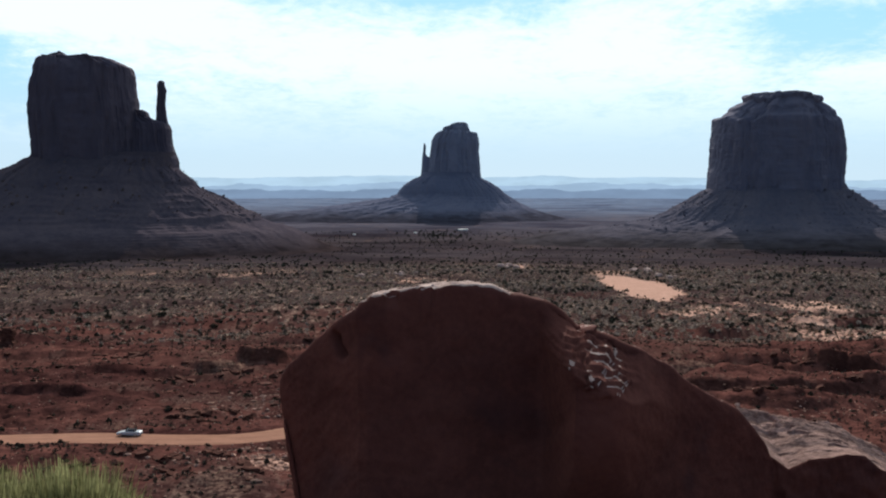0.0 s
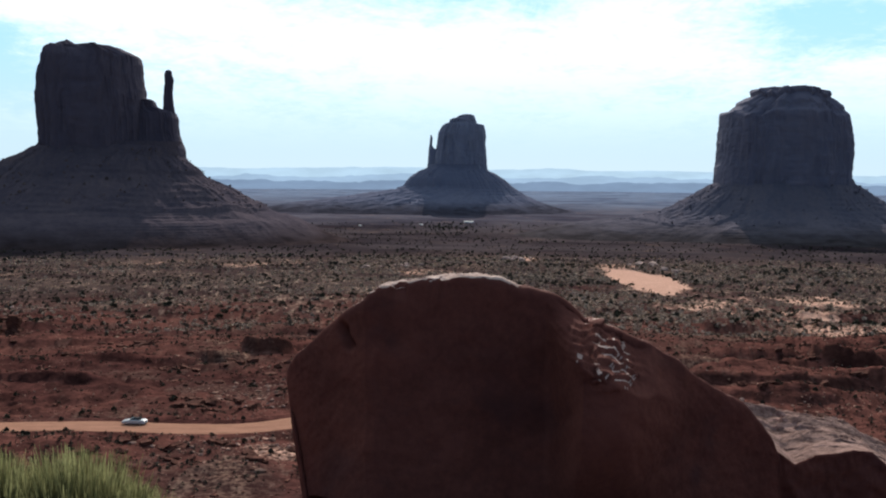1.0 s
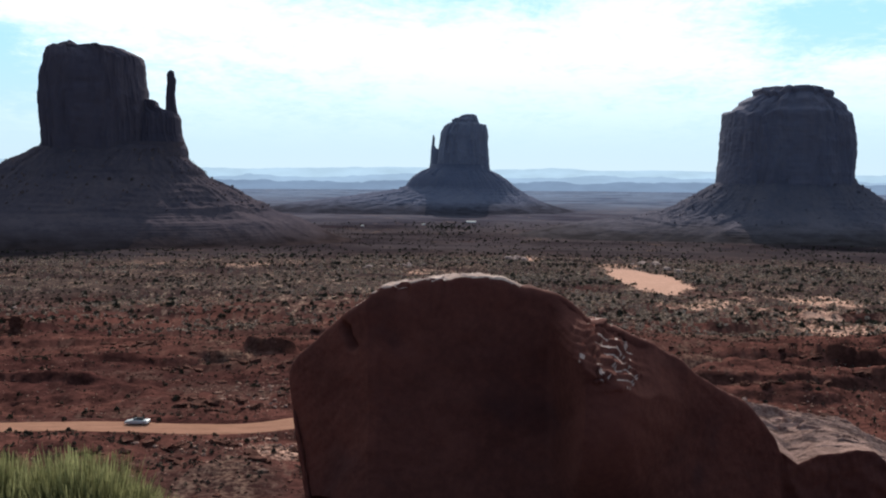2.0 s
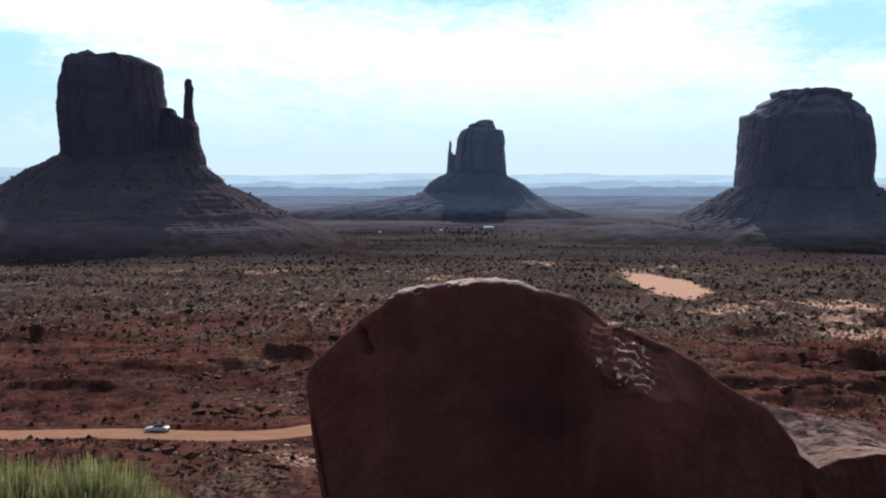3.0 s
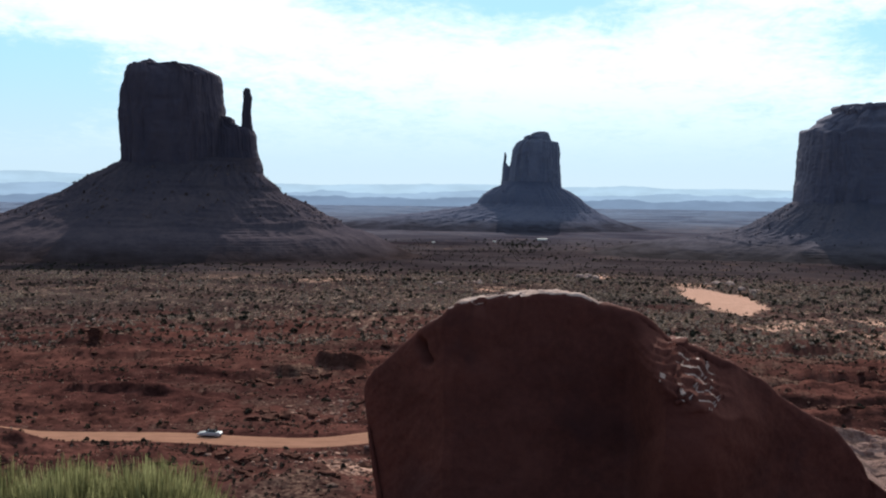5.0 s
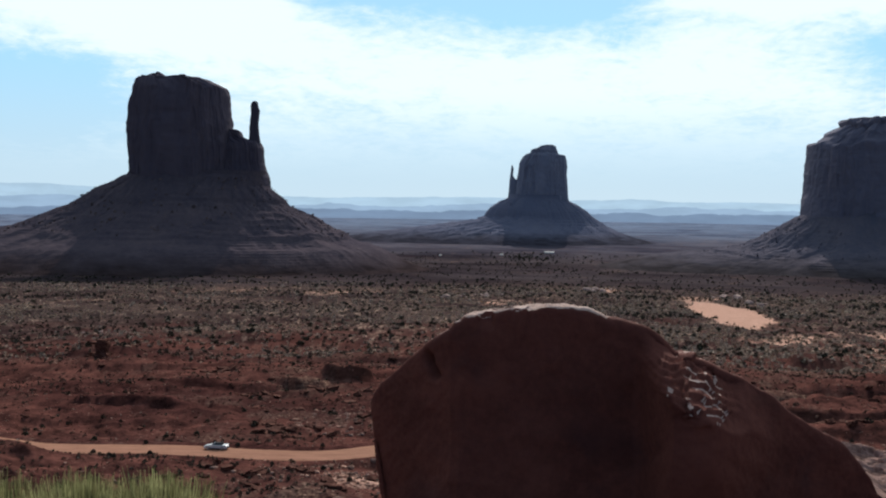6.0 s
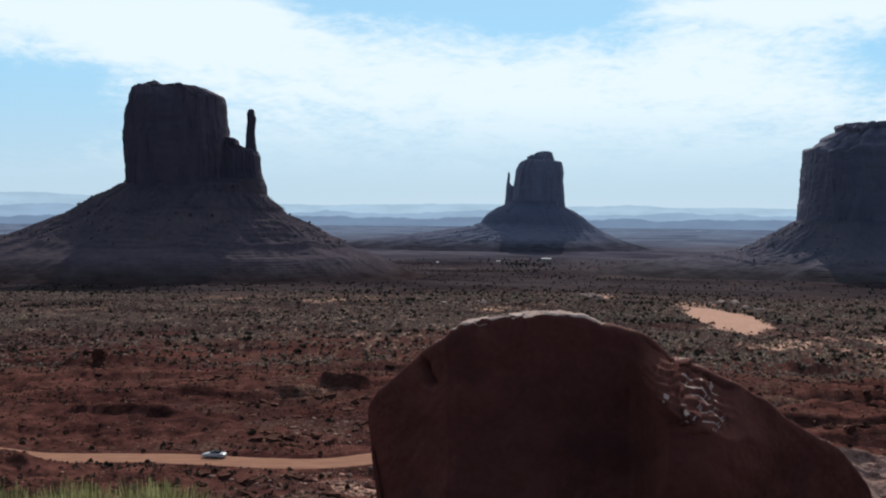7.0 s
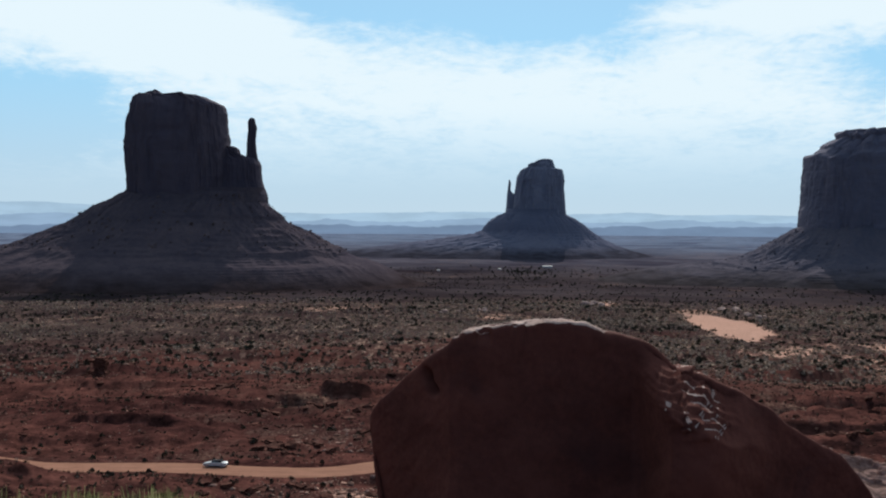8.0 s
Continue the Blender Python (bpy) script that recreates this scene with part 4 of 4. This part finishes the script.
def build_scree():
    g = np.random.default_rng(33)
    c = np.concatenate([scatter(8000, 158, 470, 1.1, 31, patchy=0.08, scale=22.0), scatter(7000, 158, 420, 1.0, 37, patchy=0.0, scale=11.0)])
    v, f = stones(c, (g.pareto(2.6, len(c)) * 0.15 + 0.13).clip(0, 1.4), 34)
    tagged(new("scree", mesh_from("scree", v, f, scree_rock, False)), "broken red stones strewn over the slopes", "stones", kind="stuff")
    c = np.concatenate([scatter(4500, 160, 420, 1.1, 38, patchy=0.12, scale=16.0), scatter(2500, 380, 700, 1.0, 39, patchy=0.1, scale=30.0)])
    far = np.hypot(c[:, 0], c[:, 1]) / 300
    v, f = stones(c, (g.pareto(2.8, len(c)) * 0.12 + 0.10).clip(0, 0.9) * np.clip(far, 0.7, 2.0), 35)
    tagged(new("pale_stones", mesh_from("pale_stones", v, f, pale_stone, False)), "pale sandstone fragments scattered on the red soil", "stones", kind="stuff")
    heap = []
    for hx, hy, sx, sy, n in ((-33, 186, 9, 8, 700), (-40, 243, 9, 11, 600), (96, 234, 14, 5, 260)):
        q = np.stack([g.normal(hx, sx, n), g.normal(hy, sy, n)], -1)
        q = q[road_distance(q[:, 0], q[:, 1]) > 6.5]
        heap.append(np.column_stack([q, land(q[:, 0], q[:, 1])[0]]))
    c = np.concatenate(heap)
    v, f = stones(c, (g.pareto(2.6, len(c)) * 0.14 + 0.12).clip(0, 0.8), 36)
    tagged(new("rubble_spread", mesh_from("rubble_spread", v, f, pale_stone, False)), "pale broken rubble spread on the slope beside the road", "stones", kind="stuff")


def build_outcrops():
    """Broken ledges of dark red rock that stand out of the slopes about the road."""
    spots = [(-52, 226, 3.2), (-46, 231, 2.6), (-57, 233, 2.0), (-49, 219, 1.6), (-41, 222, 1.8), (-64, 190, 1.6), (-56, 187, 1.9), (-48, 183, 2.2), (-38, 184, 2.0),
             (-33, 176, 2.2), (-62, 176, 1.8), (-44, 174, 2.0), (-28, 232, 2.4), (-34, 240, 2.6), (-60, 300, 3.4), (-72, 290, 2.8), (-108, 262, 2.4), (-153, 364, 2.4), (-95, 330, 3.0),
             (74, 246, 2.6), (88, 250, 3.2), (101, 258, 3.0), (112, 266, 2.6), (94, 284, 3.2), (124, 300, 3.4), (80, 305, 2.6), (68, 250, 2.2), (106, 330, 3.0), (60, 282, 2.4)]
    for i, (x, y, size) in enumerate(spots):
        g = np.random.default_rng(800 + i)
        crop = thing("rock_outcrop", "broken dark red rock ledge on the slope", "rocks", "rock outcrops", (x, y, ground_z(x, y)))
        for j in range(int(g.integers(4, 8))):                   # tilted, angular slabs, one on another
            bm = bmesh.new()
            bmesh.ops.create_cube(bm, size=1.0)
            bmesh.ops.subdivide_edges(bm, edges=bm.edges[:], cuts=2, use_grid_fill=True)
            p = np.array([q.co[:] for q in bm.verts])
            faces = np.array([[q.index for q in face.verts] for face in bm.faces])
            bm.free()
            p += g.normal(0, 0.085, p.shape)
            p *= np.array([g.uniform(0.7, 1.5), g.uniform(0.5, 0.9), g.uniform(0.22, 0.5)]) * size * g.uniform(0.5, 1.0)
            m = np.array(Euler((g.normal(0, 0.2), g.normal(0, 0.2), g.uniform(0, 6.28))).to_matrix())
            p = p @ m.T + np.array([g.normal(0, size * 0.8), g.normal(0, size * 0.5), 0])
            p[:, 2] += land(x + p[:, 0].mean(keepdims=True), y + p[:, 1].mean(keepdims=True))[0][0] - ground_z(x, y) + 0.10 * size
            part("rock", mesh_from("rock", p, faces, scree_rock, False), crop)


def build_rock_pillar():
    """A squat pillar of dark beds, left standing on the slope."""
    x, y = -146.0, 358.0
    pillar = thing("rock_pillar", "squat pillar of dark red rock beds on the slope", "rocks", "", (x, y, ground_z(x, y)))
    g = np.random.default_rng(870)
    z = -0.8
    for wide, deep, high in ((4.6, 4.0, 2.2), (3.6, 3.2, 1.8), (4.2, 3.4, 1.5), (5.6, 3.8, 0.9), (3.4, 2.6, 0.8)):
        bm = bmesh.new()
        bmesh.ops.create_cube(bm, size=1.0)
        bmesh.ops.subdivide_edges(bm, edges=bm.edges[:], cuts=3, use_grid_fill=True)
        p = np.array([q.co[:] for q in bm.verts]) + g.normal(0, 0.045, (len(bm.verts), 3))
        faces = np.array([[q.index for q in face.verts] for face in bm.faces])
        bm.free()
        p = p * (wide, deep, high) + (g.normal(0, 0.3) - (0.6 if wide > 5 else 0), 0, z + high / 2)
        z += high * 0.94
        part("bed", mesh_from("bed", p, faces, scree_rock, False), pillar)


def build_pale_boulders():
    """Pale, sun-bleached boulders out on the plain about the bare sand."""
    g = np.random.default_rng(41)
    for cx, cy, sx, sy, n in ((178, 985, 9, 22, 8), (190, 900, 6, 12, 4), (74, 1128, 12, 25, 8), (-45, 930, 22, 40, 9), (-36, 228, 6, 5, 9), (-27, 198, 6, 7, 6), (-195, 482, 3, 4, 4)):
        far = cy / 240.0
        for i in range(n):
            x, y = cx + g.normal(0, sx), cy + g.normal(0, sy)
            bm = bmesh.new()
            bmesh.ops.create_icosphere(bm, subdivisions=2, radius=1.0)
            k = (0.45 + 0.35 * min(g.pareto(2.5), 2.0)) * far ** 0.8
            off = g.uniform(0, 50)
            for q in bm.verts:
                q.co = Vector((q.co.x * 1.3, q.co.y, q.co.z * 0.75)) * k * (1 + 0.35 * noise.noise(q.co * 1.7 + Vector((off, 0, 0))))
            me = bpy.data.meshes.new("pale_boulder")
            bm.to_mesh(me)
            bm.free()
            me.materials.append(slab_rock if cy < 300 else sunlit_rim_pale_rock)
            ob = tagged(new("pale_boulder", me), "pale sun-bleached boulder among the desert scrub", "boulder", "pale boulders")
            ob.matrix_basis = pose(x, y, ground_z(x, y) + 0.25 * k, 0, 0, float(g.uniform(0, 360)))


def tube(points, r0, r1, sides=5):
    """A tapered stem along points, as a bmesh-free pair of points and quads."""
    p = np.array(points, float)
    a = np.linspace(0, 2 * np.pi, sides, endpoint=False)
    v = [q + np.stack([np.cos(a), np.sin(a), 0 * a], -1) * (r0 + (r1 - r0) * i / (len(p) - 1)) for i, q in enumerate(p)]
    return np.concatenate(v), grid_faces(len(p), sides, True)


def build_shrubs():
    """The single shrubs that stand out beside the road and on the near slopes."""
    kinds = []
    for seed, size, leaves, mat, label in ((1, 1.0, 420, juniper_leaf, "dark green desert shrub on red soil"), (2, 0.9, 360, sage_leaf, "grey-green sagebrush on red soil"),
                                           (3, 1.35, 460, sage_leaf, "olive-brown desert shrub on red soil")):
        s = thing("desert_shrub", label, "shrub", "shrubs by the road")
        g = np.random.default_rng(seed + 500)
        v, f, k = [], [], 0
        for i in range(7):
            a, r = g.uniform(0, 6.28), size * g.uniform(0.15, 0.35)
            tip = np.array([math.cos(a) * r, math.sin(a) * r, size * g.uniform(0.4, 0.65)])
            tv, tf = tube([(0, 0, -0.15), tip * (0.5, 0.5, 0.4), tip], 0.035, 0.012)
            v.append(tv), f.append(tf + k)
            k += len(tv)
        part("stems", mesh_from("stems", np.concatenate(v), np.concatenate(f), stem_wood), s)
        lv, lf = leaf_cloud(np.array([[0, 0, size * 0.22]]), np.array([size]), leaves, 0.06, 0.6, seed)
        part("foliage", mesh_from("foliage", lv, lf, mat, False), s)
        kinds.append(s)
    spots = [(-76.5, 192), (-77.3, 192.6), (-76.0, 191.4), (-82.5, 198), (-76, 208.5), (-70, 194), (-57, 207.5), (-46, 191), (-40, 208), (-98, 200), (-104, 221), (-88, 214), (-60, 231), (-73, 240), (-48, 224),
             (-52, 186), (-36, 188), (-30, 180), (-64, 180), (-45, 250), (-92, 236), (-110, 244), (-30, 232), (-66, 262), (-80, 284), (-50, 280), (-104, 275),
             (92, 240), (104, 252), (70, 236), (118, 262), (84, 290), (100, 300), (64, 262), (128, 320), (110, 232), (56, 250), (140, 345), (90, 350)]
    g = np.random.default_rng(9)
    used = set()
    for i, (x, y) in enumerate(spots):
        k = kinds[int(g.integers(0, 3))]
        m = pose(x, y, ground_z(x, y), 0, 0, float(g.uniform(0, 360)))
        if k.name not in used:
            used.add(k.name)
            k.matrix_basis = m
        else:
            copy_thing(k, m)


def build_rabbitbrush():
    """The feathery green bush at the lip of the overlook, three tufts of it."""
    for i, (cx, cy, rad, high, count) in enumerate(((-2.62, 6.05, 0.46, 0.62, 5600), (-2.16, 6.1, 0.44, 0.66, 5400), (-1.84, 6.0, 0.30, 0.46, 2700), (-3.05, 6.1, 0.42, 0.52, 4000))):
        g = np.random.default_rng(600 + i)
        z0 = ground_z(cx, cy)
        top = {0: 0.0, 1: 0.01, 2: -0.16, 3: -0.04}[i]
        n = count
        a, r = g.uniform(0, 6.283, n), rad * np.sqrt(g.uniform(0, 1, n))
        bx, by = 0.72 * r * np.cos(a), 0.72 * r * np.sin(a)
        tx, ty = r * np.cos(a) + g.normal(0, 0.05, n), r * np.sin(a) + g.normal(0, 0.05, n)
        h = (top - z0) * (1 - 0.30 * (r / rad) ** 2) * (1 - 0.45 * g.uniform(0, 1, n) ** 1.5) * (1 + 0.10 * fbm(tx * 9, ty * 9, 2, 611))
        rows = []
        dx, dy = -np.sin(a + g.normal(0, 0.8, n)), np.cos(a + g.normal(0, 0.8, n))
        for k, w in ((0, 0.003), (0.4, 0.0040), (0.75, 0.0034), (1.0, 0.001)):
            x = cx + bx + (tx - bx) * k ** 1.5
            y = cy + by + (ty - by) * k ** 1.5
            z = z0 - 0.02 + h * k
            rows += [np.stack([x - dx * w, y - dy * w, z], -1), np.stack([x + dx * w, y + dy * w, z], -1)]
        v = np.stack(rows, 1)
        q = np.array([[0, 1, 3, 2], [2, 3, 5, 4], [4, 5, 7, 6]])
        f = (q[None] + (np.arange(n) * 8)[:, None, None]).reshape(-1, 4)
        tagged(new("rabbitbrush", mesh_from("rabbitbrush", v.reshape(-1, 3), f, grass_blade, False)), "feathery yellow-green rabbitbrush at the edge of the overlook", "bush", "rabbitbrush tufts", "stuff")


# ---------------------------------------------------------------- the car and the homestead
def box_bm(x0, x1, y0, y1, z0, z1, bevel=0.0, taper=None):
    bm = bmesh.new()
    bmesh.ops.create_cube(bm, size=1.0)
    for v in bm.verts:
        v.co = ((x0 + x1) / 2 + v.co.x * (x1 - x0), (y0 + y1) / 2 + v.co.y * (y1 - y0), (z0 + z1) / 2 + v.co.z * (z1 - z0))
        if taper and v.co.z > (z0 + z1) / 2:
            v.co.x = (x0 + x1) / 2 + taper[2] + (v.co.x - (x0 + x1) / 2) * taper[0]
            v.co.y *= taper[1]
    if bevel:
        bmesh.ops.bevel(bm, geom=bm.edges[:], offset=bevel, segments=3, affect="EDGES", profile=0.6)
    return bm


def disc_bm(radius, width, bevel, seg=24):
    bm = bmesh.new()
    bmesh.ops.create_cone(bm, cap_ends=True, segments=seg, radius1=radius, radius2=radius, depth=width)
    bmesh.ops.bevel(bm, geom=[e for e in bm.edges if len(e.link_faces) == 2 and e.calc_face_angle() > 1], offset=bevel, segments=2, affect="EDGES")
    bmesh.ops.rotate(bm, verts=bm.verts, matrix=Matrix.Rotation(math.pi / 2, 3, "X"))
    return bm


def build_car():
    """A low, pale convertible with its dark top up, on the dirt road. Its nose points to -x."""
    x, y = -60.5, 204.9
    car = thing("car", "silver-white convertible car with a dark top on the dirt road", "car")
    bm = bmesh.new()                                     # body side line, swept across the width
    line = [(-2.28, 0.30), (-2.34, 0.52), (-2.22, 0.70), (-1.5, 0.86), (-0.85, 0.95), (0.3, 0.97), (1.45, 0.99), (2.05, 0.97), (2.26, 0.86), (2.30, 0.50), (2.22, 0.28)]
    for side in (-1, 1):
        for k, w in ((1.0, 0.80), (0.94, 0.90)):
            vs = [bm.verts.new((px * k, side * w, 0.3 + (pz - 0.3) * (1.0 if w < 0.85 else 0.90))) for px, pz in line]
    v = bm.verts[:]
    bm.verts.ensure_lookup_table()
    n = len(line)
    strips = [[bm.verts[i] for i in range(s * n, s * n + n)] for s in (1, 0, 2, 3)]
    for a, b in zip(strips[:-1], strips[1:]):
        for i in range(n - 1):
            bm.faces.new((a[i], a[i + 1], b[i + 1], b[i]))
    for a in (strips[0], strips[-1]):
        bm.faces.new(a)
    bm.faces.new((strips[0][0], strips[1][0], strips[2][0], strips[3][0]))
    bm.faces.new((strips[0][-1], strips[1][-1], strips[2][-1], strips[3][-1]))
    bmesh.ops.recalc_face_normals(bm, faces=bm.faces)
    bmesh.ops.bevel(bm, geom=bm.edges[:], offset=0.03, segments=2, affect="EDGES")
    body = part("body", (bm, car_paint), car)
    part("soft_top", (box_bm(-0.35, 1.35, -0.74, 0.74, 0.96, 1.36, 0.10, (0.62, 0.84, 0.10)), soft_top), car, "dark fabric top")
    part("windscreen", (box_bm(-0.86, -0.30, -0.70, 0.70, 0.93, 1.30, 0.03, (0.3, 0.86, 0.26)), car_glass), car, "tinted windscreen")
    for s in (-1, 1):
        part("side_window", (box_bm(-0.25, 0.85, s * 0.735 - 0.01, s * 0.735 + 0.01, 0.98, 1.24, 0.008, (0.7, 0.93, 0.05)), car_glass), car, "tinted side window")
        part("headlight", (box_bm(-2.30, -2.10, s * 0.62 - 0.16, s * 0.62 + 0.16, 0.56, 0.70, 0.03), lamp_glass), body, "clear headlight")
        part("mirror", (box_bm(-0.66, -0.54, s * 0.93 - 0.09, s * 0.93 + 0.09, 0.94, 1.06, 0.03), car_paint), body)
        part("sill", (box_bm(-1.0, 1.0, s * 0.895 - 0.02, s * 0.895 + 0.02, 0.24, 0.36, 0.01), soft_top), body, "dark sill")
        for wx in (-1.42, 1.38):
            bm = disc_bm(0.32, 0.21, 0.04)
            bmesh.ops.translate(bm, verts=bm.verts, vec=(wx, s * 0.80, 0.32))
            w = part("wheel", (bm, tyre_rubber), car, "black tyre")
            bm = disc_bm(0.20, 0.03, 0.01, 16)
            bmesh.ops.translate(bm, verts=bm.verts, vec=(wx, s * 0.91, 0.32))
            part("rim", (bm, rim_metal), w, "grey metal rim")
    part("front_bumper", (box_bm(-2.40, -2.24, -0.80, 0.80, 0.28, 0.46, 0.05), soft_top), body, "dark bumper")
    part("rear_bumper", (box_bm(2.22, 2.36, -0.80, 0.80, 0.30, 0.48, 0.05), soft_top), body, "dark bumper")
    base = float(np.interp(math.hypot(x, y), FALL_R, FALL_Z)) + 0.0
    car.matrix_basis = pose(x, y, base, 0, 0, -3.5)


def build_homestead():
    """The few pale buildings far out on the plain."""
    for x, y, w, d, h, turn in ((46.0, 2480, 22, 8, 4.0, 4), (-60, 2330, 6, 5, 2.8, 20), (-186, 2250, 5, 4, 2.6, -10)):
        z = ground_z(x, y)
        hs = thing("house", "small white house far out on the plain", "house", "houses of the homestead", (x, y, z))
        hs.rotation_euler = (0, 0, radians(turn))
        part("wall", (box_bm(-w / 2, w / 2, -d / 2, d / 2, -1.2, h * 0.72, 0.05), white_wall), hs)
        bm = bmesh.new()
        e = 0.5
        c = [bm.verts.new(p) for p in ((-w / 2 - e, -d / 2 - e, h * 0.72), (w / 2 + e, -d / 2 - e, h * 0.72), (w / 2 + e, d / 2 + e, h * 0.72), (-w / 2 - e, d / 2 + e, h * 0.72), (-w / 2 - e, 0, h), (w / 2 + e, 0, h))]
        for f in ((0, 1, 5, 4), (2, 3, 4, 5), (0, 4, 3), (1, 2, 5), (0, 3, 2, 1)):
            bm.faces.new([c[i] for i in f])
        part("roof", (bm, roof_metal), hs, "pale metal roof")


build_ground()
build_distance()
build_road()
build_west_butte()
build_east_butte()
build_right_butte()
build_boulder()
build_slab()
build_homestead()
build_car()
build_rabbitbrush()
build_shrubs()
build_outcrops()
build_rock_pillar()
build_pale_boulders()
build_scree()
build_dry_grass()
build_scrub()
